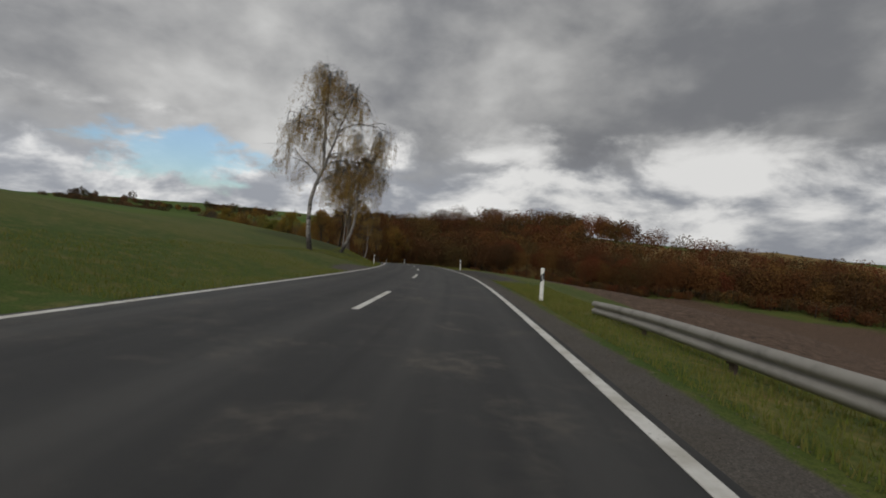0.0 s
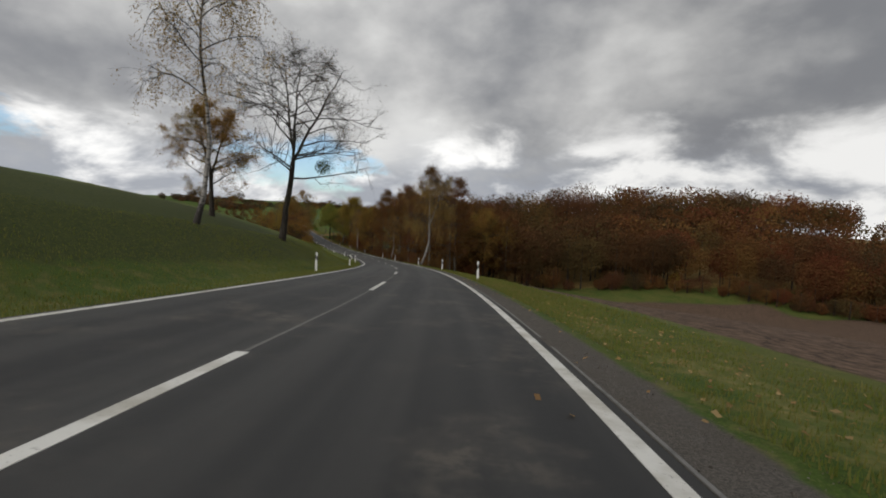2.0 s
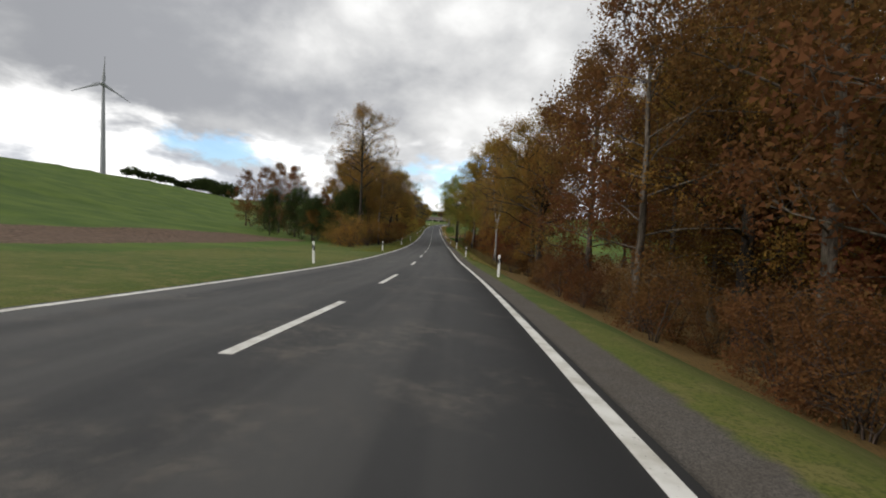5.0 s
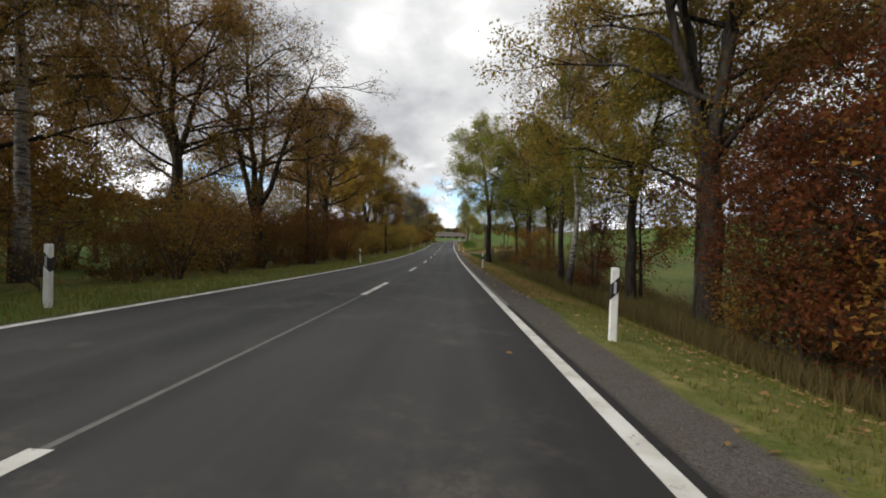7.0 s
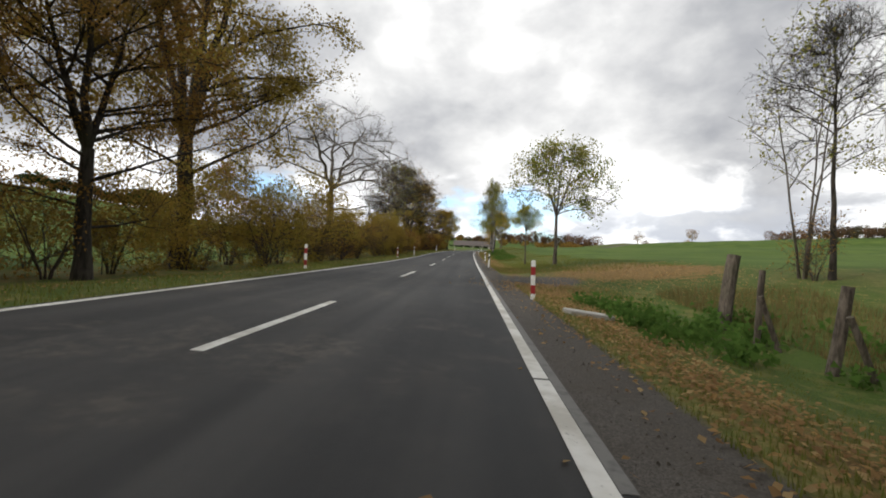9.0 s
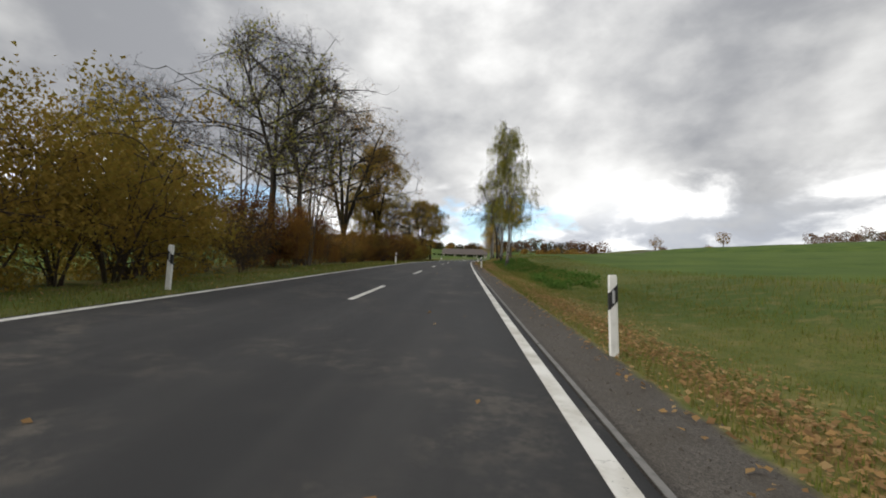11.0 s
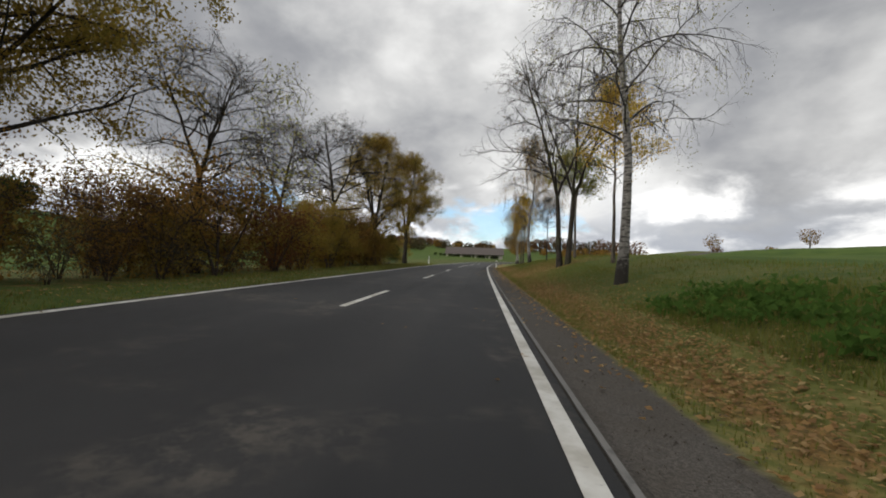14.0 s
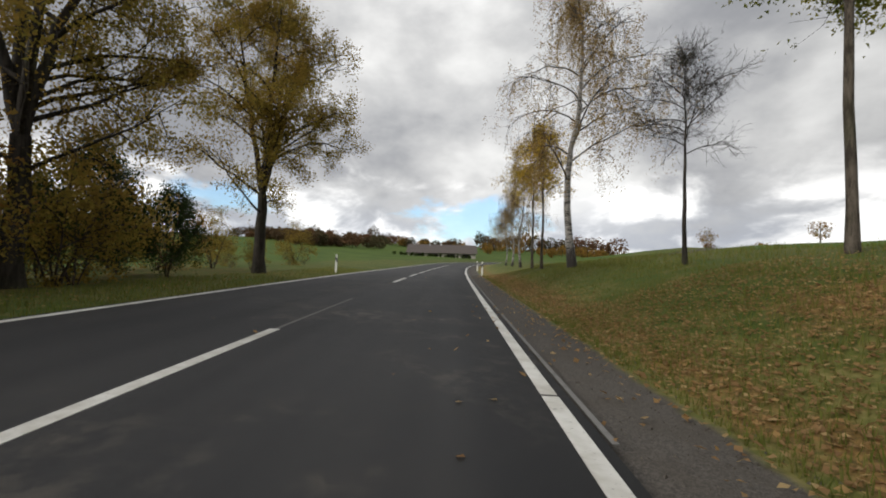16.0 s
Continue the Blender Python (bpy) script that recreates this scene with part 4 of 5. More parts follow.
KINDS = {
    "birch_hero": make_tree("birch_tree", "crooked birch with hanging bare twigs and thin brown leaves", grow_tree(11, 15.5, 0.30, 0.18, 4.5, 22, (42, 72), "tall", 0.16, 8, 8, droop=0.75, sway=0.9, fork=0.42, leaders=3, lift=(0.0, 0.2)), BIRCH, LEAF_BIRCH_BROWN, 64000, 0.066, 0.28, 0.7),
    "birch_brown": make_tree("birch_tree", "birch with brown hanging autumn foliage on the grass bank", grow_tree(13, 15.0, 0.28, 0.20, 4.0, 24, (38, 72), "tall", 0.14, 8, 7, droop=0.6, sway=0.5, lift=(0.02, 0.22)), BIRCH, LEAF_BIRCH_BROWN, 42000, 0.068, 0.28, 0.7),
    "birch_thin": make_tree("birch_tree", "slender birch with sparse brown leaves and white bark", grow_tree(23, 12.5, 0.42, 0.125, 2.5, 17, (35, 72), "tall", 0.15, 7, 6, droop=0.45, sway=0.6), BIRCH, LEAF_BIRCH_BROWN, 13000, 0.070, 0.26, 0.45),
    "birch_green": make_tree("birch_tree", "tall birch with yellow-green hanging foliage and white trunk", grow_tree(31, 17.0, 0.25, 0.19, 3.5, 26, (40, 72), "tall", 0.13, 8, 7, droop=0.6, sway=0.3, lift=(0.02, 0.2)), BIRCH, LEAF_BIRCH_GREEN, 60000, 0.082, 0.30, 0.6),
    "birch_bare": make_tree("birch_tree", "birch with fine bare hanging twigs and a white trunk", grow_tree(33, 15.5, 0.30, 0.19, 3.7, 26, (40, 72), "tall", 0.13, 9, 8, droop=0.6, sway=0.3, lift=(0.02, 0.2), fine=1), BIRCH, LEAF_BIRCH_GREEN, 9000, 0.060, 0.24, 0.6),
    "lime_bare": make_tree("lime_tree", "nearly bare tree with several steep grey stems", grow_tree(41, 15.0, 0.34, 0.29, 5.0, 30, (42, 72), "vase", 0.10, 9, 8, fork=0.20, leaders=4, lift=(0.1, 0.3), fine=1), BARK, LEAF_OAK_BROWN, 2200, 0.09, 0.2),
    "ash_bare": make_tree("ash_tree", "bare spreading tree with fine twigs and a few leaves", grow_tree(52, 12.5, 0.31, 0.22, 5.8, 36, (12, 62), "dome", 0.16, 9, 8, fork=0.44, leaders=3, lift=(0.05, 0.25), fine=2), BARK_DARK, LEAF_OAK_BROWN, 900, 0.09, 0.2),
    "oak_olive": make_tree("oak_tree", "broad oak with olive and brown autumn leaves", grow_tree(61, 16.0, 0.19, 0.36, 5.8, 40, (30, 68), "dome", 0.16, 8, 7, fork=0.30, leaders=4), BARK_DARK, LEAF_OAK_OLIVE, 62000, 0.125, 0.36),
    "oak_brown": make_tree("oak_tree", "broad oak with rusty brown autumn leaves", grow_tree(67, 15.0, 0.14, 0.34, 6.4, 40, (8, 62), "dome", 0.18, 8, 7, fork=0.38, leaders=3), BARK_DARK, LEAF_OAK_BROWN, 52000, 0.115, 0.36),
    "oak_green": make_tree("oak_tree", "roadside tree with dense green and yellowing leaves", grow_tree(73, 14.0, 0.34, 0.30, 5.2, 36, (-4, 62), "umbrella", 0.15, 8, 7, fork=0.38, leaders=3, lift=(0.0, 0.25)), BARK_DARK, LEAF_GREEN, 56000, 0.112, 0.36),
    "oak_thin": make_tree("oak_tree", "wide oak with dark limbs and thinned brown leaves", grow_tree(79, 14.5, 0.36, 0.40, 7.6, 36, (26, 64), "dome", 0.20, 9, 8, fork=0.19, leaders=4, lift=(0.06, 0.26), fine=1), BARK_DARK, LEAF_OAK_BROWN, 20000, 0.10, 0.28),
    "oak_tall": make_tree("oak_tree", "tall tree with a long bare trunk and a loose brown crown", grow_tree(83, 19.0, 0.42, 0.27, 5.4, 26, (30, 68), "dome", 0.16, 8, 7), BARK_DARK, LEAF_OAK_BROWN, 20000, 0.105, 0.30),
    "oak_twisted": make_tree("oak_tree", "old twisted oak with bare crooked limbs", grow_tree(89, 10.5, 0.30, 0.30, 6.2, 26, (5, 55), "dome", 0.42, 9, 8, fork=0.42, leaders=3, lift=(0.0, 0.25), fine=1), BARK, LEAF_OAK_BROWN, 500, 0.1, 0.2),
    "maple": make_tree("maple_tree", "young maple with an open crown of green and yellow leaves", grow_tree(97, 7.4, 0.36, 0.125, 3.4, 24, (30, 62), "umbrella", 0.14, 6, 6, fork=0.42, leaders=4, lift=(0.0, 0.3)), BARK, LEAF_GREEN, 9000, 0.13, 0.26, folded=True),
    "lime_double": make_tree("lime_tree", "bare tree with two strong stems and fine twigs", grow_tree(43, 13.5, 0.33, 0.27, 7.4, 38, (24, 62), "dome", 0.13, 9, 8, stems=2, spread=0.06, fork=0.34, leaders=3, lift=(0.05, 0.3), fine=2), BARK_DARK, LEAF_OAK_BROWN, 900, 0.10, 0.2),
    "maple_tall": make_tree("maple_tree", "tall thin-trunked maple with a round green crown", grow_tree(98, 9.2, 0.56, 0.115, 2.5, 22, (28, 66), "umbrella", 0.14, 6, 6, fork=0.58, leaders=3), BARK, LEAF_GREEN, 12000, 0.12, 0.28),
    "maple_yellow": make_tree("maple_tree", "slender young tree with few yellow leaves", grow_tree(101, 9.5, 0.46, 0.11, 2.2, 18, (35, 68), "egg", 0.14, 6, 5), BARK, LEAF_YELLOW, 7000, 0.11, 0.26),
    "slim_bare": make_tree("young_tree", "slim bare roadside tree with fine twigs", grow_tree(103, 8.6, 0.52, 0.10, 2.1, 22, (30, 66), "dome", 0.13, 7, 7, fine=2), BARK_DARK, LEAF_OAK_BROWN, 60, 0.09, 0.15),
    "beech_red": make_tree("beech_tree", "young beech with dark red autumn leaves", grow_tree(107, 7.5, 0.14, 0.09, 2.9, 24, (5, 55), "egg", 0.15, 6, 6, plain=True, lift=(0.0, 0.2)), BARK_DARK, LEAF_RED, 9000, 0.12, 0.28),
    "beech_orange": make_tree("beech_tree", "young tree with orange and yellow autumn leaves", grow_tree(109, 8.0, 0.16, 0.09, 2.8, 24, (5, 55), "egg", 0.15, 6, 6, plain=True, lift=(0.0, 0.2)), BARK_DARK, LEAF_ORANGE, 9000, 0.12, 0.28),
    "thin_shoot": make_tree("young_tree", "thin roadside sapling with sparse leaves", grow_tree(113, 8.5, 0.25, 0.065, 1.7, 18, (48, 76), "egg", 0.13, 5, 5, stems=3, spread=0.14, lift=(0.15, 0.35)), BARK, LEAF_BIRCH_GREEN, 900, 0.12, 0.22),
    "shrub": make_tree("shrub", "dense roadside shrub with brown and olive leaves", grow_tree(127, 3.6, 0.04, 0.05, 1.9, 16, (30, 70), "dome", 0.18, 3, 3, stems=5, spread=0.4, plain=True), TWIG, LEAF_OAK_OLIVE, 4600, 0.11, 0.34, category="shrub"),
    "shrub_brown": make_tree("shrub", "tangled roadside shrub with rusty leaves", grow_tree(131, 3.2, 0.04, 0.05, 1.9, 16, (25, 70), "dome", 0.22, 3, 3, stems=5, spread=0.45, plain=True), TWIG, LEAF_OAK_BROWN, 3200, 0.10, 0.36, category="shrub"),
    "shrub_dark": make_tree("shrub", "large dark green evergreen shrub", grow_tree(137, 7.0, 0.05, 0.10, 2.7, 34, (20, 66), "egg", 0.15, 6, 5, stems=2, spread=0.15, plain=True), TWIG, LEAF_DARK, 13000, 0.16, 0.3, category="shrub"),
    "spruce": make_tree("spruce_tree", "dark green spruce in the grove by the field", grow_tree(139, 13.0, 0.08, 0.17, 2.9, 60, (-8, 20), "cone", 0.06, 6, 5, plain=True, lift=(-0.04, 0.02)), BARK_DARK, LEAF_DARK, 12000, 0.18, 0.18),
    "shrub_rust": make_tree("hazel_bush", "dark rusty hazel undergrowth at the edge of the wood", grow_tree(129, 3.4, 0.04, 0.05, 1.9, 16, (25, 70), "dome", 0.2, 3, 2, stems=5, spread=0.45, plain=True), TWIG, LEAF_WOODEDGE, 3600, 0.11, 0.38, category="hazel bush"),
    "brush": make_tree("thorn_bush", "thin brown roadside thorn bush with few leaves", grow_tree(133, 2.6, 0.04, 0.03, 1.3, 20, (45, 78), "vase", 0.2, 4, 4, stems=6, spread=0.35, plain=True), TWIG, LEAF_OAK_BROWN, 700, 0.09, 0.2, category="thorn bush"),
    "wood_brown": make_tree("beech_tree", "tall woodland beech with copper brown foliage", grow_tree(149, 15.0, 0.16, 0.20, 4.0, 26, (12, 64), "egg", 0.15, 5, 4, plain=True, lift=(0.0, 0.2)), BARK, LEAF_WOODEDGE, 17000, 0.145, 0.42),
    "wood_olive": make_tree("beech_tree", "tall woodland tree with olive brown foliage", grow_tree(151, 16.0, 0.18, 0.20, 4.2, 26, (12, 64), "egg", 0.15, 5, 4, plain=True, lift=(0.0, 0.2)), BARK, LEAF_OAK_OLIVE, 17000, 0.145, 0.42),
}

# ---- trees on the left bank, going along the road ----
for row in (
    ("birch_hero", 18.7, -8.5, 1.0, 0.4, 0.15), ("birch_hero", 33.9, -8.1, 0.96, 2.9, 0.23), ("lime_bare", 52.3, -8.2, 1.0, 2.0),
    ("birch_thin", 70.7, -8.7, 1.0, 3.3, 0.10), ("oak_brown", 80.5, -12.0, 0.47, 1.0), ("ash_bare", 83.0, -8.2, 1.02, 0.6, 0.15),
    ("thin_shoot", 102.0, -12.5, 0.45, 0.2), ("shrub", 101.5, -12.2, 0.55, 0.7), ("shrub_brown", 103.0, -14.0, 0.55, 2.1), ("brush", 100.0, -11.0, 0.8, 2.1), ("shrub_brown", 99.0, -9.8, 0.7, 1.1), ("shrub_rust", 101.2, -10.6, 0.8, 0.3), ("shrub_brown", 104.5, -11.6, 0.75, 4.1), ("shrub_rust", 106.5, -13.5, 0.7, 3.3), ("shrub_brown", 97.5, -13.0, 0.6, 5.1),
    # grove beyond the bend
    ("spruce", 230.0, -27.0, 0.55, 0.0), ("shrub_dark", 224.0, -18.0, 0.95, 1.0), ("shrub_dark", 233.0, -23.0, 1.2, 2.0), ("wood_brown", 237.0, -25.0, 0.85, 0.7), ("wood_brown", 243.0, -30.0, 0.9, 1.7), ("wood_brown", 249.0, -35.0, 0.85, 2.7), ("shrub_dark", 246.0, -32.0, 1.2, 2.0), ("wood_brown", 254.0, -41.0, 0.8, 3.7), ("shrub_rust", 240.0, -27.0, 1.5, 2.0), ("shrub_rust", 247.0, -33.0, 1.5, 1.0), ("shrub_rust", 252.0, -39.0, 1.6, 1.0),
    ("wood_brown", 238.0, -20.0, 0.60, 1.3), ("shrub_dark", 220.0, -12.0, 1.15, 0.5), ("oak_tall", 217.5, -9.8, 1.0, 0.7),
    ("wood_olive", 240.0, -19.0, 0.6, 2.3), ("oak_brown", 230.5, -12.8, 0.98, 2.2), ("oak_brown", 224.0, -11.0, 0.72, 0.4), ("birch_thin", 225.5, -8.0, 1.1, 0.9), ("birch_brown", 231.0, -12.0, 1.22, 0.9),
    ("oak_brown", 239.0, -11.8, 1.0, 1.7), ("oak_thin", 245.3, -10.5, 1.05, 0.5), ("oak_tall", 249.0, -8.4, 0.62, 3.0), ("oak_brown", 257.8, -9.6, 0.98, 4.1), ("oak_brown", 266.0, -13.0, 0.85, 0.9),
    ("maple_yellow", 265.0, -9.5, 1.15, 2.9), ("maple_yellow", 271.0, -10.8, 1.15, 5.2), ("oak_thin", 278.2, -16.0, 0.7, 0.2), ("oak_olive", 280.1, -9.8, 0.82, 3.2), ("birch_green", 268.0, -15.0, 0.75, 0.2), ("wood_olive", 258.0, -20.0, 0.7, 0.2),
    ("wood_brown", 244.0, -20.0, 0.75, 3.2), ("oak_brown", 281.8, -7.4, 0.60, 2.0), ("oak_olive", 290.0, -10.4, 1.15, 1.4), ("beech_orange", 282.0, -14.0, 0.5, 1.4), ("beech_orange", 285.5, -15.5, 0.45, 2.4), ("beech_orange", 279.0, -15.0, 0.45, 3.4), ("beech_orange", 296.0, -12.0, 0.7, 3.4),
    ("oak_twisted", 319.0, -13.0, 1.5, 0.5), ("ash_bare", 332.0, -11.0, 0.62, 1.0), ("thin_shoot", 337.5, -9.5, 1.5, 2.5), ("ash_bare", 341.0, -9.5, 1.1, 2.5),
    ("thin_shoot", 344.0, -9.0, 1.6, 4.0), ("ash_bare", 348.0, -10.5, 1.15, 5.0), ("oak_thin", 361.3, -10.8, 1.12, 1.9), ("oak_thin", 359.5, -13.8, 0.6, 2.2), ("thin_shoot", 342.0, -7.5, 1.5, 1.4), ("oak_olive", 372.5, -9.6, 0.92, 2.0), ("ash_bare", 380.5, -9.0, 0.72, 2.0), ("oak_olive", 371.0, -11.0, 0.55, 1.0),
    ("thin_shoot", 387.0, -9.0, 1.25, 1.0), ("ash_bare", 394.5, -8.2, 0.82, 3.0), ("ash_bare", 396.0, -13.0, 0.85, 0.0), ("oak_olive", 403.3, -7.4, 0.72, 1.4), ("oak_olive", 413.2, -6.3, 0.74, 5.6), 
):
    plant(*row)

# ---- hedge under them ----
hedge = random.Random(5)
# stretches: start, end, step, size, nearest and farthest offset, kinds
for s0, s1, step, size, n0, n1, kinds in (
        (207, 262, 1.1, 0.85, 6.6, 12.0, ("shrub_rust", "shrub_brown", "shrub_rust", "brush", "shrub_brown")),
        (222, 285, 2.0, 1.25, 12.5, 19.0, ("beech_orange", "shrub", "shrub_brown")),
        (262, 292, 1.0, 0.75, 8.2, 14.5, ("shrub", "brush", "shrub_brown", "beech_orange")),
        (291, 336, 0.75, 0.95, 6.8, 11.0, ("shrub", "brush", "shrub")),
        (337, 362, 0.75, 0.85, 8.2, 12.0, ("shrub_brown", "brush", "shrub_rust")),
        (338, 347, 2.2, 0.55, 6.6, 7.6, ("beech_orange",)),
        (352, 366, 1.8, 0.62, 8.0, 12.5, ("shrub_brown", "brush", "shrub_brown")),
        (364, 380, 0.5, 0.85, 6.9, 11.5, ("shrub_rust", "shrub_brown", "shrub", "brush", "shrub_brown", "brush")),
        (378, 403, 0.62, 0.95, 6.9, 11.0, ("shrub_brown", "shrub", "shrub_rust", "beech_orange", "shrub_brown", "brush")),
        (400, 411, 1.0, 0.95, 6.8, 11.5, ("shrub", "shrub_brown", "shrub_dark")),
        (409, 416, 1.2, 0.85, 8.5, 12.5, ("shrub", "shrub_brown")),
        (415, 427, 1.6, 0.5, 7.8, 12.5, ("shrub", "brush", "shrub_brown"))):
    s = s0
    while s < s1:
        kind = hedge.choice(kinds)
        plant(kind, s + hedge.uniform(-1, 1), -hedge.uniform(n0, n1), size * hedge.uniform(0.55, 1.35) * (0.5 if kind in ("beech_orange", "shrub_dark") else 1.0), hedge.uniform(0, 6))
        s += step
for k in range(20):
    plant("brush", 243 + 1.7 * k + hedge.uniform(-0.5, 0.5), hedge.uniform(8.0, 13.0), hedge.uniform(0.5, 0.9), hedge.uniform(0, 6))

# ---- trees right of the road ----
for row in (
    ("birch_hero", 126.8, 7.1, 1.16, 3.6, 0.20), ("wood_brown", 139.0, 12.0, 1.4, 0.8), ("wood_brown", 136.0, 16.5, 1.3, 2.8), ("wood_brown", 133.0, 14.5, 1.0, 3.8), ("birch_thin", 154.0, 6.6, 0.85, 2.1, 0.16), ("wood_brown", 147.0, 13.0, 1.2, 2.8),
    ("wood_brown", 154.0, 11.0, 1.2, 4.8), ("wood_brown", 163.0, 11.0, 1.2, 0.4), ("wood_brown", 176.0, 11.0, 1.2, 1.0), ("wood_brown", 186.0, 12.0, 1.1, 1.9), ("oak_brown", 197.0, 11.0, 1.05, 3.0),
    ("birch_thin", 211.4, 9.0, 1.2, 0.3, 0.0), ("birch_thin", 214.3, 8.7, 1.15, 2.6, 0.02), ("beech_orange", 219.0, 9.6, 0.6, 0.5), ("oak_brown", 205.0, 12.0, 0.95, 5.0), ("oak_olive", 216.0, 14.0, 0.95, 5.0),
    ("beech_red", 212.0, 11.5, 1.0, 1.0), ("oak_olive", 231.9, 10.7, 1.2, 0.7), ("wood_brown", 226.0, 10.8, 0.80, 1.7), ("wood_olive", 234.5, 11.8, 0.85, 0.3), ("beech_orange", 222.0, 9.4, 0.85, 3.1), ("beech_red", 224.0, 9.6, 0.85, 2.0), ("beech_red", 227.5, 10.5, 0.75, 4.0), ("birch_green", 228.0, 14.0, 0.8, 4.0),
    ("oak_brown", 222.0, 15.0, 0.85, 1.2), ("birch_thin", 238.9, 7.8, 1.25, 2.0, 0.03), ("oak_green", 238.0, 10.6, 0.9, 2.4), ("beech_red", 240.5, 9.6, 0.5, 3.0), ("beech_orange", 247.4, 8.3, 0.42, 2.0), ("maple", 268.0, 14.0, 1.35, 1.0), ("oak_tall", 244.8, 9.0, 0.75, 1.0), ("beech_red", 241.6, 12.6, 1.15, 1.0), ("thin_shoot", 240.6, 9.6, 1.1, 0.3), ("beech_orange", 256.0, 8.6, 0.45, 4.0),
    ("oak_green", 268.6, 6.6, 1.15, 0.4), ("oak_green", 263.0, 10.2, 1.05, 3.0), ("oak_green", 262.5, 12.2, 1.0, 5.0), ("oak_green", 273.0, 10.5, 0.75, 5.0), ("thin_shoot", 273.5, 9.0, 1.1, 2.0), ("slim_bare", 288.0, 15.6, 1.1, 2.0),
    ("thin_shoot", 288.6, 15.0, 1.15, 0.6), ("brush", 288.0, 15.0, 0.8, 2.6), ("oak_green", 286.0, 19.5, 0.6, 1.0), ("shrub_dark", 288.0, 36.0, 0.45, 1.0), ("maple", 306.5, 9.2, 1.24, 0.9), ("maple_tall", 314.0, 7.8, 0.6, 1.9),
    ("birch_green", 361.8, 6.8, 0.90, 0.7), ("birch_bare", 379.4, 7.4, 0.98, 2.7), ("lime_double", 393.0, 7.9, 1.0, 2.75), ("maple_yellow", 388.0, 9.6, 1.0, 0.2),
    ("maple_tall", 403.2, 10.6, 1.0, 1.4), ("slim_bare", 406.0, 8.6, 0.68, 0.5), ("birch_brown", 414.8, 7.9, 0.98, 4.0), ("maple_yellow", 421.0, 7.6, 0.9, 2.0), ("maple_yellow", 424.0, 7.5, 0.9, 3.0), ("birch_brown", 430.0, 7.5, 0.55, 5.0), ("birch_brown", 437.0, 7.5, 0.5, 1.0), ("birch_brown", 445.0, 7.5, 0.45, 1.0),
):
    plant(*row)

wood = random.Random(12)
for k in range(44):
    s = wood.uniform(160, 228)
    n = wood.uniform(14, 50)
    plant(wood.choice(("wood_brown", "wood_brown", "wood_brown", "wood_olive" if s > 200 else "wood_brown", "oak_brown")), s, n, wood.uniform(1.1, 1.5), wood.uniform(0, 6))
for k in range(16):
    plant(wood.choice(("shrub_rust", "shrub_brown", "shrub_rust", "beech_red")), wood.uniform(214, 230), wood.uniform(10.2, 13.5), wood.uniform(0.55, 0.8), wood.uniform(0, 6))
for k in range(74):
    s = wood.uniform(129, 230)
    plant(wood.choice(("shrub_rust", "shrub_rust", "shrub_rust", "shrub_brown" if s > 190 else "shrub_rust", "beech_red" if s > 205 else "shrub_rust")), s, wood.uniform(9.3, 14), wood.uniform(0.5, 0.95), wood.uniform(0, 6))


def make_mistletoe(tree, place, size):
    """A dense evergreen ball of twigs in the crown of a tree."""
    rng = np.random.default_rng(77)
    c = rng.normal(size=(900, 3))
    c /= np.linalg.norm(c, axis=1)[:, None]
    c = c * (rng.uniform(0.1, 1.0, 900) ** 0.5)[:, None] * size
    ob = part("mistletoe", quads_mesh("mistletoe", leaf_cards(rng, c, 0.10, 0.5), 3, LEAF_DARK), None, tree, "dark green ball of mistletoe")
    ob.matrix_basis = Matrix.Translation(tree.matrix_basis.inverted() @ Vector(place))


make_mistletoe(PLANTED["ash_bare"], (-20.43, 80.29, 0.01), 0.55)


# ---- woods far off ----
def far_wood(name, label, spots, leaf, seed, tall=(13, 19), cards=300, card=0.95, plan=(), broad=1.0, seat=0.42):
    """A wood of many uneven crowns, seen from afar."""
    rng = np.random.default_rng(seed)
    leaves, trunks, faces, tints = [], [], [], []
    feet = [np.array(at(s, n)) for s, n in spots] + [np.array(place_on_land(x, y)) for x, y in plan]
    for p in feet:
        h = rng.uniform(*tall)
        r = h * rng.uniform(0.24, 0.36) * broad
        c = rng.normal(size=(cards, 3))
        c /= np.linalg.norm(c, axis=1)[:, None]
        lobes = rng.normal(size=(7, 3))
        lobes /= np.linalg.norm(lobes, axis=1)[:, None]
        push = 0.66 + 0.42 * np.clip(np.max(c @ lobes.T, axis=1), 0, 1) ** 3
        c = c * (push * rng.uniform(0.10, 1.0, cards) ** 0.42)[:, None]
        c = c * np.array([r, r, h * 0.42]) + p + np.array([0, 0, h * seat])
        leaves.append(leaf_cards(rng, c, card, 0.8))
        tints.append(np.full(len(leaves[-1]), rng.random()))
        b = len(trunks)
        for z, w in ((-0.5, 0.25), (h * 0.7, 0.08)):
            for k in range(4):
                a = k * math.pi / 2
                trunks.append(p + np.array([math.cos(a) * w, math.sin(a) * w, z]))
        faces += [(b + k, b + (k + 1) % 4, b + 4 + (k + 1) % 4, b + 4 + k) for k in range(4)]
    me = quads_mesh(name, np.concatenate(leaves), 3, leaf)
    me.attributes.new("tint", "FLOAT", "POINT").data.foreach_set("value", np.concatenate(tints).astype(np.float32))
    ob = tagged(new(name, me), label, "woodland", kind="stuff")
    stems = new("trunks", mesh_of("trunks", trunks, faces, BARK_DARK))
    stems.parent = ob
    stems["kind"] = "stuff"
    return ob


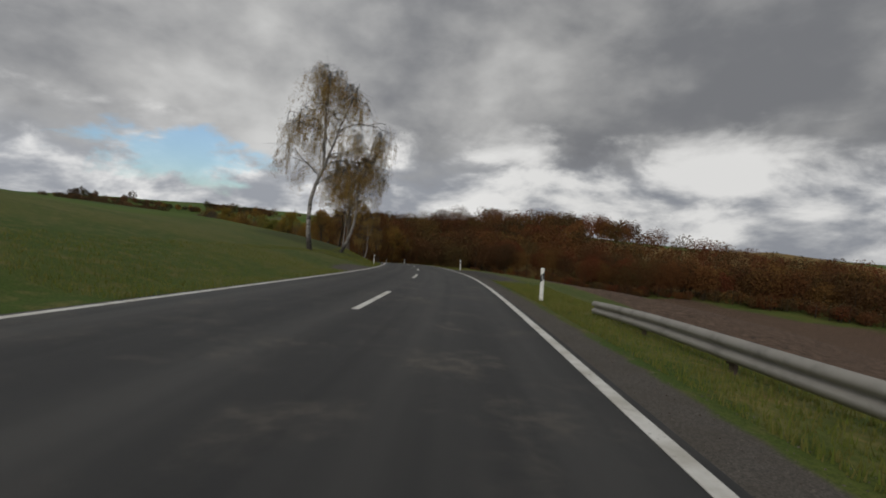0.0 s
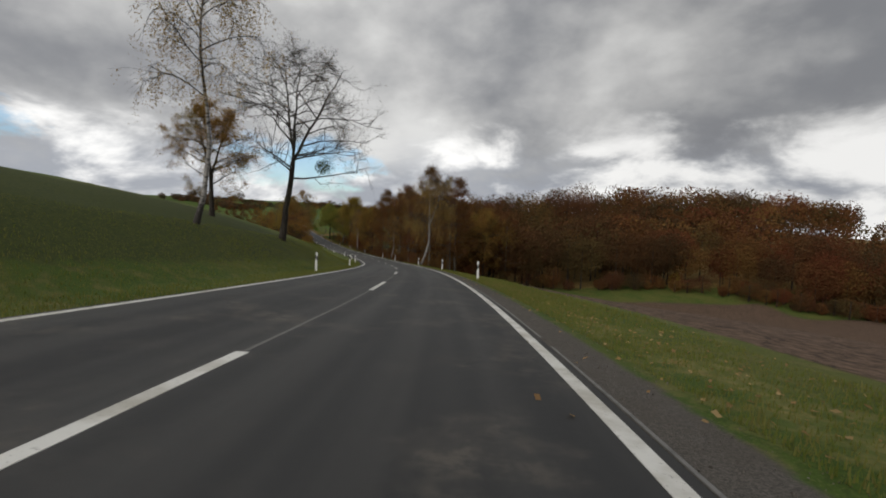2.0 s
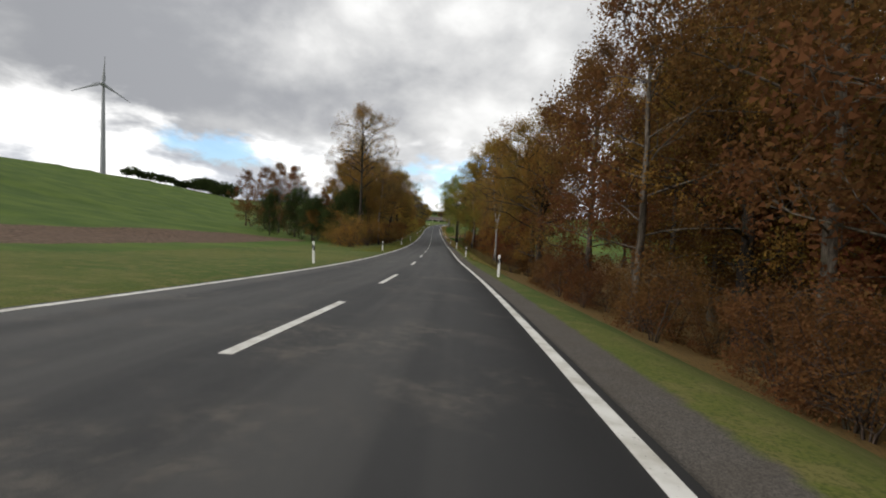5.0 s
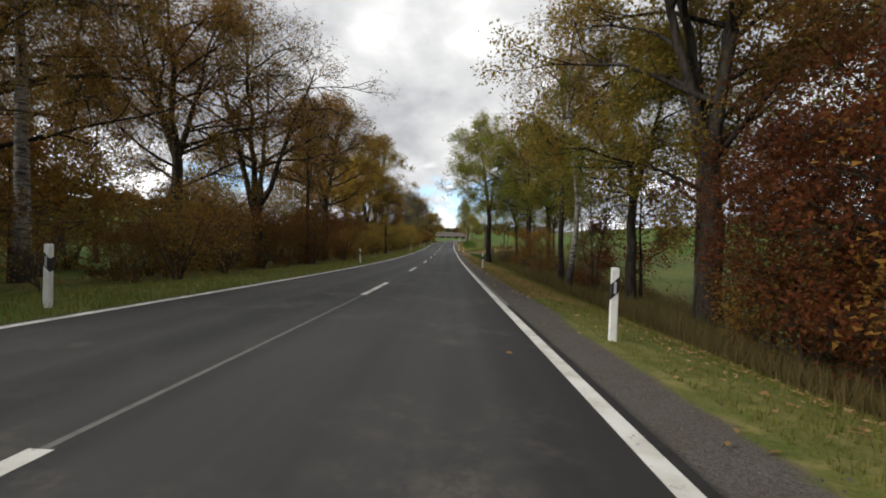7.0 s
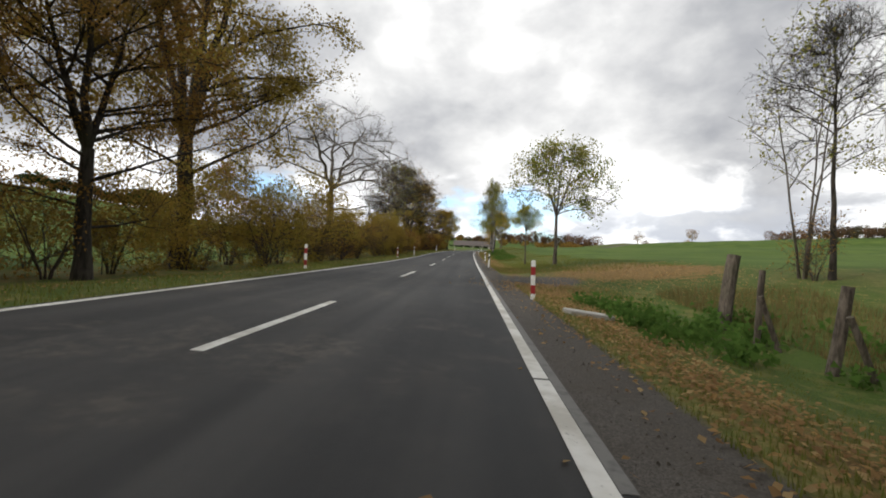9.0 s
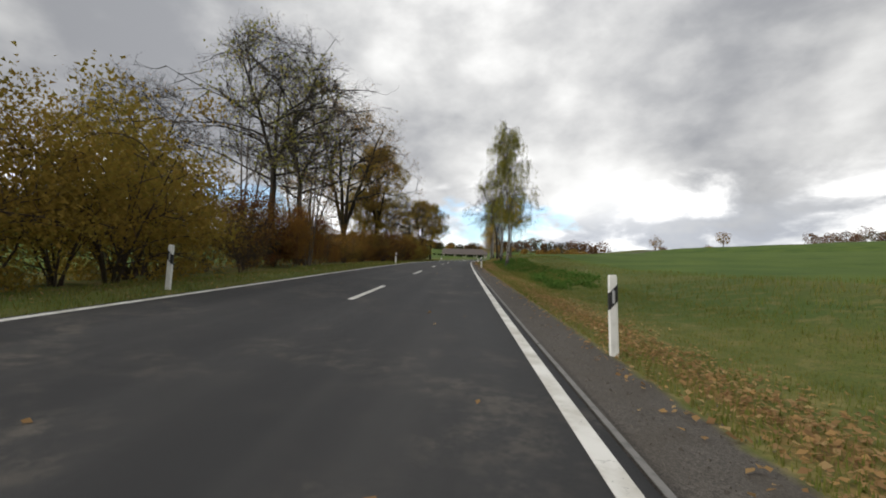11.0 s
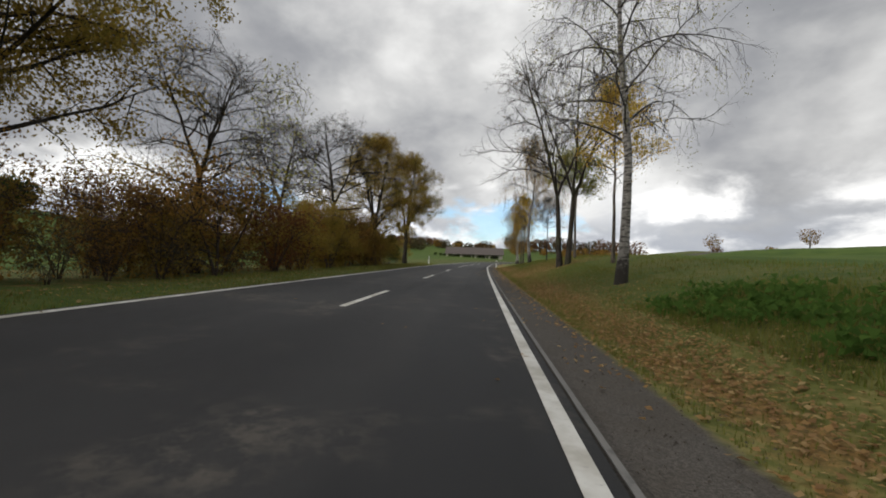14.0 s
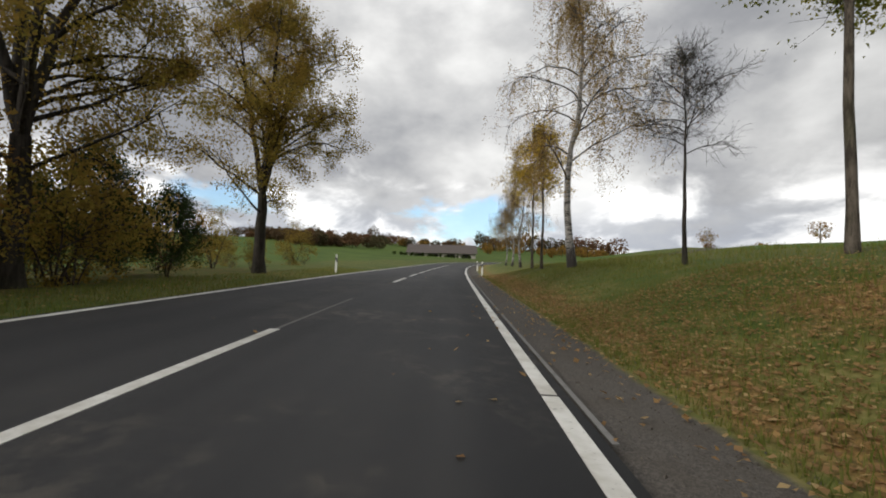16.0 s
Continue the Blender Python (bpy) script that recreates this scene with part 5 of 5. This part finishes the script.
def scatter(seed, count, s0, s1, n0, n1):
    r = random.Random(seed)
    return [(r.uniform(s0, s1), r.uniform(n0, n1)) for _ in range(count)]


def behind_brim(seed, count, s0, s1, d0, d1):
    """Places behind the edge of the wood across the valley."""
    r = random.Random(seed)
    out = []
    for _ in range(count):
        s = r.uniform(s0, s1)
        out.append((s, float(np.interp(s, WOOD_S, WOOD_N)) + r.uniform(d0, d1)))
    return out


ridge_rng = random.Random(19)
RIDGE = [(-335 - 150 * u + ridge_rng.uniform(-14, 14), 480 + 50 * u + ridge_rng.uniform(-22, 22)) for u in (k / 95 for k in range(96))]
RIDGE += [(-330 - 150 * u, 560 + 30 * u + ridge_rng.uniform(-10, 10)) for u in (k / 24 for k in range(25))]

far_wood("far_wood", "brown and rust autumn beech wood across the valley", behind_brim(1, 270, -100, 126, 4, 34), LEAF_WOOD, 3, (13, 20), 1500, 0.58, (), 1.45, 0.57)
far_wood("wood_edge", "dark brown and olive trees at the near edge of the wood", behind_brim(31, 80, 122, 172, 3, 30), LEAF_WOOD, 6, (13, 20), 4200, 0.34, (), 1.4, 0.57)
far_wood("deep_wood", "rust autumn crowns deeper in the wood", behind_brim(2, 300, -170, 180, 34, 130) + behind_brim(14, 80, 175, 235, 100, 240), LEAF_WOOD, 4, (17, 22), 700, 0.85, (), 1.5, 0.57)
far_wood("wood_brim", "low shrubs and saplings along the edge of the wood", behind_brim(3, 190, -60, 124, -3, 4), LEAF_WOOD, 13, (4, 9), 420, 0.42, (), 1.8)
far_wood("wood_thicket", "dark thicket of saplings under the wood edge", behind_brim(32, 90, 122, 168, -4, 4), LEAF_WOOD, 14, (3, 8), 1300, 0.24, (), 1.7)
far_wood("near_wood", "brown autumn wood running down to the road", scatter(6, 110, 168, 240, 45, 110), LEAF_WOOD, 5, (17, 24), 1900, 0.48, (), 1.3, 0.57)
far_wood("ridge_wood", "brown hedges and small trees along the far ridge", [], LEAF_RIDGE, 23, (6, 10), 340, 0.95, RIDGE, 2.1)
far_wood("crest_grove", "brown and grey trees standing on the far hill crest", [(684, -372 + 7 * k) for k in range(6)] + [(695, -306), (697, -299)] + [(697, -188 + 6 * k) for k in range(17)], LEAF_RIDGE, 33, (10, 18), 460, 1.2, (), 1.4)
far_wood("field_bush", "round dull green bush at the field's edge", [(154, 92)], LEAF_OAK_OLIVE, 15, (6, 6.2), 900, 0.4)
far_wood("far_trees", "low row of brown trees on the far field edge", scatter(9, 18, 610, 622, 95, 140) + scatter(10, 10, 650, 665, -60, -20), LEAF_RIDGE, 8, (5, 8), 220, 0.7, (), 1.7)
far_wood("skyline_row", "row of brown and grey autumn trees on the skyline", [], LEAF_RIDGE, 27, (8, 13), 420, 0.7, [(-131 + 3.4 * i, 590 - 2.0 * i) for i in range(16)], 1.5)
far_wood("back_trees", "hazy brown trees behind the barn", scatter(11, 40, 620, 700, -190, -20), LEAF_OAK_BROWN, 9, (5, 9), 160, 1.0, (), 1.7)
far_wood("hill_grove", "dark hedge of trees on the hill crest", [(459 + 0.8 * k, -196 + 3.4 * k) for k in range(8)], LEAF_DARK, 7, (13, 16), 1200, 1.1, (), 1.7)
far_wood("crest_hedge", "low dark hedge along the hill crest", [(441 + 1.3 * k, -229 + 2.3 * k) for k in range(15)], LEAF_DARK, 8, (7, 9.5), 600, 0.9, (), 1.8)
far_wood("skyline_trees", "two single brown trees on the far skyline", [], LEAF_OAK_BROWN, 17, (9, 10.5), 420, 0.6, [(-203, 561), (-167, 544)], 1.6)


# ---- roadside posts ----
def profile_mesh(name, outline, levels, mat):
    """A body swept through levels of (height, scale, shift) over an outline."""
    verts, faces = [], []
    k = len(outline)
    for z, f, dx in levels:
        verts += [(x * f + dx, y * f, z + (0.0 if not callable(z) else 0)) for x, y in outline]
    for i in range(len(levels) - 1):
        for j in range(k):
            a, b = i * k + j, i * k + (j + 1) % k
            faces.append((a, b, b + k, a + k))
    faces += [tuple(range(k))[::-1], tuple(range(len(verts) - k, len(verts)))]
    return mesh_of(name, verts, faces, mat)


POST_OUTLINE = [(-0.06, -0.035), (-0.045, -0.05), (0.045, -0.05), (0.06, -0.035), (0.035, 0.05), (0.0, 0.062), (-0.035, 0.05)]


def band_mesh(name, z0, z1, slope, grow, mat):
    """A sleeve round the post, cut aslant."""
    verts, faces = [], []
    k = len(POST_OUTLINE)
    for z in (z0, z1):
        verts += [(x * grow, y * grow, z + slope * x) for x, y in POST_OUTLINE]
    faces = [(j, (j + 1) % k, (j + 1) % k + k, j + k) for j in range(k)]
    faces += [tuple(range(k))[::-1], tuple(range(k, 2 * k))]
    return mesh_of(name, verts, faces, mat)


def make_post(side):
    thing = tagged(new("delineator_post"), "white plastic roadside marker post with black slanted band", "road post", "marker posts")
    part("post_body", profile_mesh("post_body", POST_OUTLINE, [(-0.3, 1, 0), (0.96, 0.93, 0), (1.0, 0.8, 0)], POST_WHITE), None, thing)
    part("black_band", band_mesh("black_band", 0.62, 0.83, 1.0 * side, 1.01, POST_BLACK), None, thing, "black slanted band")
    bm = bmesh.new()
    box(bm, (0.035, 0.012, 0.16), Matrix.Translation((0, -0.054, 0.725)), 0.004)
    part("reflector", bm, REFLECTOR, thing, "small pale reflector")
    return thing


def make_red_post():
    thing = tagged(new("red_white_post"), "red and white banded marker post by the field entrance", "road post", "banded posts")
    part("post_body", profile_mesh("post_body", POST_OUTLINE, [(-0.3, 1, 0), (0.96, 0.95, 0), (1.0, 0.8, 0)], POST_WHITE), None, thing)
    for z in (0.14, 0.62):
        part("red_band", band_mesh("red_band", z, z + 0.22, 0.0, 1.02, POST_RED), None, thing, "red reflective band")
    return thing


POSTS_RIGHT = [(-3.5, 4.35), (27.2, 4.6), (74.2, 4.5), (90.6, 4.25), (111.1, 4.4), (134.9, 4.15), (150.6, 4.2), (175.0, 4.2), (199.5, 4.2),
               (222.9, 4.2), (246.5, 4.2), (304.2, 3.9), (320.0, 4.2), (355.8, 3.95), (425.5, 4.2), (438.0, 4.2)]
POSTS_LEFT = [(32.0, -4.25), (74.5, -4.2), (92.1, -4.2), (112.1, -4.2), (133.8, -4.05), (150.5, -4.2), (175.0, -4.2), (199.5, -4.2), (223.7, -4.33),
              (247.5, -4.2), (324.0, -4.2), (356.4, -4.2), (418.0, -4.2)]
post_rng = random.Random(3)
for places, side in ((POSTS_RIGHT, 1), (POSTS_LEFT, -1)):
    first = make_post(side)
    for i, (s, n) in enumerate(places):
        m = stand(s, n, post_rng.uniform(-0.08, 0.08), 1.0, 0.0, post_rng.uniform(-0.02, 0.02), post_rng.uniform(-0.035, 0.035))
        if i == 0:
            keep_m = m
        else:
            copy_thing(first, m)
    first.matrix_world = keep_m
red = make_red_post()
for s, n in ((289.0, -4.3), (312.5, -4.3)):
    copy_thing(red, stand(s, n, 0, 1.0, 0.0))
red.matrix_world = stand(282.7, 4.1, 0, 1.0, 0.0, 0.02, -0.02)


# ---- guard rail ----
def make_rail():
    thing = tagged(new("guard_rail"), "weathered galvanised steel guard rail with rusty posts", "guard rail")
    wave = [(0.0, 0.155), (-0.035, 0.15), (-0.08, 0.10), (-0.08, 0.05), (-0.01, 0.02), (-0.01, -0.02), (-0.08, -0.05), (-0.08, -0.10), (-0.035, -0.15), (0.0, -0.155)]
    ss = np.concatenate([np.arange(-60, -9, 1.0), np.arange(-9, -5.4, 0.6)])
    verts, faces = [], []
    k = len(wave)
    for s in ss:
        drop = 0.1 * max(0.0, (s + 9.5) / 4.0) ** 1.3
        base = at(s, 5.15)
        base.z = float(np.interp(s, STEP, ROAD_Z)) - 0.57
        a = heading(s)
        side = Vector((math.cos(a), math.sin(a), 0))
        for thick in (0.0, 0.006):
            for x, z in wave:
                verts.append(base + side * (x + thick) + Vector((0, 0, 0.62 - drop + z)))
    w = 2 * k
    for i in range(len(ss) - 1):
        for j in range(k - 1):
            a = i * w + j
            faces.append((a, a + 1, a + 1 + w, a + w))
            b = a + k
            faces.append((b + 1, b, b + w, b + 1 + w))
    part("beam", mesh_of("beam", verts, faces, ZINC, True), None, thing)
    for s in np.arange(-58.0, -7.0, 2.6):
        bm = bmesh.new()
        box(bm, (0.06, 0.10, 0.95), Matrix.Translation((0, 0, 0.15)), 0.008)
        box(bm, (0.10, 0.08, 0.20), Matrix.Translation((-0.03, 0, 0.52)), 0.008)
        ob = part("post", bm, RUST, thing)
        p = at(s, 5.24)
        p.z = float(np.interp(s, STEP, ROAD_Z)) - 0.57
        ob.matrix_world = Matrix.Translation(p) @ Matrix.Rotation(heading(s), 4, "Z")


make_rail()


# ---- field fence, culvert ----
def old_post(name, h, r, seed):
    g = Growth(seed)
    g.limb((0, 0, -0.3), (0.02, 0.02, 1), h + 0.3, r, r * 0.9, 5, 9, 0.02)
    top = [len(g.verts) - 9 + k for k in range(9)]
    g.faces.append(tuple(top))
    return mesh_of(name, g.verts, g.faces, OLD_WOOD)


for s, n, h, r, lean in ((281.3, 8.1, 1.65, 0.15, 0.04), (279.7, 7.8, 1.45, 0.06, 0.0), (279.4, 8.0, 1.05, 0.05, -0.38), (278.1, 7.9, 1.35, 0.09, 0.16), (277.8, 8.25, 1.0, 0.05, -0.42)):
    ob = tagged(new("fence_post", old_post("fence_post", h, r, int(s))), "leaning weathered wooden fence post in the grass", "fence post", "old fence posts")
    ob.matrix_world = stand(s, n, 0, 1, 0.0, 0, lean)


def make_culvert():
    thing = tagged(new("culvert"), "low concrete culvert head beside the field entrance", "culvert")
    bm = bmesh.new()
    box(bm, (0.9, 0.5, 0.16), Matrix.Translation((0, 0, 0.02)), 0.02)
    part("slab", bm, CONCRETE, thing)
    bm = bmesh.new()
    box(bm, (0.16, 0.5, 0.45), Matrix.Translation((0.42, 0.1, -0.24)), 0.02)
    part("side_wall", bm, CONCRETE, thing)
    thing.matrix_world = stand(280.2, 4.85, 0.1, 1.0, 0.0, 0.0, 0.12)


make_culvert()


# ---- wind turbine ----
def make_turbine(name, foot, height, blade, turn, spin):
    thing = tagged(new(name), "tall pale grey wind turbine with three blades on the hill", "wind turbine")
    bm = bmesh.new()
    tube(bm, height * 0.030, height * 0.014, height, Matrix.Translation((0, 0, -1)), 20)
    part("tower", bm, TURBINE, thing)
    bm = bmesh.new()
    box(bm, (height * 0.04, height * 0.10, height * 0.045), Matrix.Translation((0, 0, height)), height * 0.008)
    part("nacelle", bm, TURBINE, thing)
    bm = bmesh.new()
    bmesh.ops.create_uvsphere(bm, u_segments=14, v_segments=8, radius=height * 0.022, matrix=Matrix.Translation((0, -height * 0.06, height)))
    part("hub", bm, TURBINE, thing)
    for k in range(3):
        a = spin + k * 2 * math.pi / 3
        verts, faces = [], []
        for i in range(9):
            u = i / 8
            w = blade * (0.08 + 0.06 * math.sin(math.pi * min(1, u * 2.4))) * (1 - 0.75 * u)
            t = w * 0.18
            for x, y in ((-w * 0.35, 0), (0, -t), (w * 0.65, 0), (0, t)):
                verts.append((x, y, u * blade))
            if i:
                b = (i - 1) * 4
                faces += [(b + j, b + (j + 1) % 4, b + 4 + (j + 1) % 4, b + 4 + j) for j in range(4)]
        faces += [(3, 2, 1, 0), tuple(range(32, 36))]
        ob = part("blade", mesh_of("blade", verts, faces, TURBINE), None, thing)
        ob.matrix_local = Matrix.Translation((0, -height * 0.06, height)) @ Matrix.Rotation(a, 4, "Y")
    thing.matrix_world = Matrix.Translation(foot) @ Matrix.Rotation(turn, 4, "Z")


TURBINE_FOOT = place_on_land(-366.0, 247.5)
make_turbine("wind_turbine", TURBINE_FOOT, 63.0 - TURBINE_FOOT.z, 16.0, 1.16, 0.06)


# ---- barn ----
def make_barn():
    long, deep, wall, ridge = 22.0, 11.0, 2.5, 5.2
    thing = tagged(new("barn"), "long low farm barn with a grey-brown roof and pale walls", "barn")
    bm = bmesh.new()
    box(bm, (long, deep, wall + 1), Matrix.Translation((0, 0, wall / 2 - 0.5)), 0.03)
    part("wall", bm, PLASTER, thing)
    bm = bmesh.new()
    for side in (-1, 1):
        run = deep / 2 + 0.7
        tilt = math.atan2(ridge - wall, deep / 2)
        m = Matrix.Translation((0, side * run / 2, ridge - (run / 2) * math.tan(tilt))) @ Matrix.Rotation(-side * tilt, 4, "X")
        box(bm, (long + 1.2, run / math.cos(tilt), 0.14), m, 0.02)
    part("roof", bm, ROOF, thing, "grey-brown sheet roof")
    for side in (-1, 1):
        me = mesh_of("gable", [(side * long / 2, -deep / 2, wall), (side * long / 2, deep / 2, wall), (side * long / 2, 0, ridge - 0.1),
                               (side * (long / 2 - 0.2), -deep / 2, wall), (side * (long / 2 - 0.2), deep / 2, wall), (side * (long / 2 - 0.2), 0, ridge - 0.1)],
                     [(0, 1, 2), (5, 4, 3), (0, 3, 4, 1), (1, 4, 5, 2), (2, 5, 3, 0)], OLD_WOOD)
        part("gable", me, None, thing, "boarded gable")
    # openings are solid panels on the wall; the inner shade is their colour
    for x in (-7.5, -2.5, 3.0, 8.0):
        bm = bmesh.new()
        box(bm, (2.6, 0.08, 1.3), Matrix.Translation((x, -deep / 2 - 0.02, 1.3)), 0.01)
        part("opening", bm, INNER_SHADE, thing, "flat dark panel with the barn's inner shade as its colour")
    foot = place_on_land(-271.5, 462.0)
    foot.z = min(foot.z - 0.1, -8.7)
    thing.matrix_world = Matrix.Translation(foot) @ Matrix.Rotation(0.615, 4, "Z")


make_barn()
hedge_line = random.Random(8)
far_wood("barn_hedge", "dark clipped hedge in front of the barn", [], LEAF_DARK, 21, (0.9, 1.3), 120, 0.35, [(-279 + 1.5 * k, 446.5 + 1.05 * k + hedge_line.uniform(-0.4, 0.4)) for k in range(14)], 2.2)


# ---- grass and fallen leaves on the verges ----
def blades(seed, count, s0, s1, n0, n1, tall, wide):
    """Loose bent blades of grass, three corners each."""
    rng = np.random.default_rng(seed)
    s = rng.uniform(s0, s1, count)
    n = n0 + (n1 - n0) * rng.uniform(0, 1, count) ** 1.3
    bare = np.where(n > 0, 1.3 * np.exp(-((s - 17) / 10) ** 2) * (n < 7.0) + np.exp(-((s - 291.0) / 3.2) ** 2), np.exp(-((s - 12) / 7) ** 2) * (n > -8))
    keep = bare < rng.uniform(0.2, 0.6, count)
    s, n = s[keep], n[keep]
    count = len(s)
    clump = lumps(*spot(s * 1.7, n * 1.9))
    x, y = spot(s, n)
    z = ground_z(s, n)
    h = tall * rng.uniform(0.5, 1.3, count) * (1 + 0.45 * clump)
    a = rng.uniform(0, 2 * math.pi, count)
    lean = rng.uniform(0.1, 0.7, count) * h
    out = np.empty((count, 3, 3))
    out[:, 0] = np.stack([x - np.sin(a) * wide, y + np.cos(a) * wide, z - 0.02], 1)
    out[:, 1] = np.stack([x + np.sin(a) * wide, y - np.cos(a) * wide, z - 0.02], 1)
    out[:, 2] = np.stack([x + np.cos(a) * lean, y + np.sin(a) * lean, z + np.abs(h)], 1)
    return out.reshape(-1, 3)


def make_grass():
    sets = [blades(1, 120000, -16, 125, 4.1, 6.9, 0.095, 0.010), blades(11, 70000, 218, 290, 4.1, 7.6, 0.070, 0.008), blades(21, 40000, 192, 219, 4.3, 7.4, 0.050, 0.007),
            blades(2, 150000, 296, 425, 4.2, 8.6, 0.085, 0.008), blades(12, 26000, 290, 430, 8.0, 14.0, 0.16, 0.012),
            blades(3, 90000, -10, 120, -3.6, -9.0, 0.075, 0.011), blades(4, 70000, 195, 425, -3.5, -6.6, 0.11, 0.010),
            blades(6, 26000, 338, 374, 6.0, 9.5, 0.19, 0.010)]
    tagged(new("grass", quads_mesh("grass", np.concatenate(sets), 3, GRASS)), "short and tufted verge grass, green to straw", "grass", kind="stuff")


def make_weeds():
    """Tall withered grass and stalks in the damp strip beside the road."""
    sets = [blades(5, 36000, 234, 273, 7.0, 14.5, 0.50, 0.012), blades(17, 7000, 273, 286, 8.5, 13.0, 0.26, 0.010), blades(15, 16000, 205, 235, 7.0, 11.0, 0.45, 0.014)]
    tagged(new("tall_weeds", quads_mesh("tall_weeds", np.concatenate(sets), 3, WEED)), "tall withered brown and green grass in the damp strip", "weeds", kind="stuff")


def make_gravel():
    """Loose stones on the shoulder, three faces each."""
    rng = np.random.default_rng(41)
    sets = []
    for count, s0, s1, n0, n1 in ((12000, -16, 130, 3.35, 4.3), (9000, 195, 285, 3.35, 4.3), (5000, 287, 296, 3.4, 6.6), (18000, 298, 425, 3.4, 4.5), (5000, 6, 28, 3.5, 6.2)):
        s, n = rng.uniform(s0, s1, count), rng.uniform(n0, n1, count)
        x, y = spot(s, n)
        z = ground_z(s, n)
        r = rng.uniform(0.005, 0.013, count) * rng.choice((1.0, 1.0, 1.0, 1.7), count)
        a = rng.uniform(0, 2 * math.pi, count)
        ring = [np.stack([x + np.cos(a + t) * r, y + np.sin(a + t) * r, z - 0.004], 1) for t in (0, 2.1, 4.2)]
        peak = np.stack([x + rng.normal(0, 0.003, count), y, z + r * rng.uniform(0.5, 0.9, count)], 1)
        for i in range(3):
            sets.append(np.stack([ring[i], ring[(i + 1) % 3], peak], 1).reshape(-1, 3))
    tagged(new("shoulder_gravel", quads_mesh("shoulder_gravel", np.concatenate(sets), 3, STONE)), "loose grey stones on the road shoulder", "gravel", kind="stuff")


def make_fallen():
    rng = np.random.default_rng(9)
    spots = []
    for count, s0, s1, mid, wide in ((19000, 228, 286, 4.95, 0.55), (3000, 284, 289, 5.4, 1.0), (2400, 193, 228, 5.9, 0.9), (40000, 298, 425, 5.0, 0.48), (9000, 392, 404, 7.2, 1.5), (5000, 368, 394, 5.5, 0.9), (2600, 26, 122, 5.0, 0.7), (5000, 284, 300, 9.5, 2.5), (160, 225, 430, 1.5, 2.2), (4000, 225, 420, -5.0, 0.7)):
        s = rng.uniform(s0, s1, count)
        n = rng.normal(mid, wide, count)
        x, y = spot(s, n)
        z = np.where(np.abs(n) < 3.3, np.interp(s, STEP, ROAD_Z) - CROSSFALL * n + 0.012, ground_z(s, n) + rng.uniform(0.02, 0.05, count))
        spots.append(np.stack([x, y, z], 1))
    c = np.concatenate(spots)
    k = len(c)
    a = rng.uniform(0, 2 * math.pi, k)
    u = np.stack([np.cos(a), np.sin(a), rng.normal(0, 0.25, k)], 1)
    v = np.stack([-np.sin(a), np.cos(a), rng.normal(0, 0.25, k)], 1)
    r = rng.uniform(0.018, 0.044, k)[:, None]
    out = np.stack([c - u * r, c + v * r * 0.7 + np.array([0, 0, 0.012]), c + u * r, c - v * r * 0.7], 1)
    tagged(new("fallen_leaves", quads_mesh("fallen_leaves", out.reshape(-1, 3), 4, LITTER)), "brown and yellow fallen leaves strewn along the verge", "leaves", kind="stuff")


def make_herbs():
    """Low dark green plants in the ditch."""
    rng = np.random.default_rng(31)
    out = []
    for s0, s1, n0, n1, clumps in ((277, 283.5, 5.4, 7.0, 22), (270, 283, 7.5, 10.0, 30), (334, 374, 6.4, 9.2, 130), (255, 270, 7.5, 10, 30)):
        for _ in range(clumps):
            p = np.array(at(rng.uniform(s0, s1), rng.uniform(n0, n1)))
            k = int(rng.uniform(50, 110))
            c = rng.normal(0, 1, (k, 3)) * np.array([0.22, 0.22, 0.10]) + p + np.array([0, 0, rng.uniform(0.08, 0.2)])
            out.append(leaf_cards(rng, c, 0.12, 0.8))
    tagged(new("ditch_plants", quads_mesh("ditch_plants", np.concatenate(out), 3, HERB)), "dark green nettles and leafy weeds along the ditch", "weeds", kind="stuff")


make_grass()
make_weeds()
make_gravel()
make_fallen()
make_herbs()
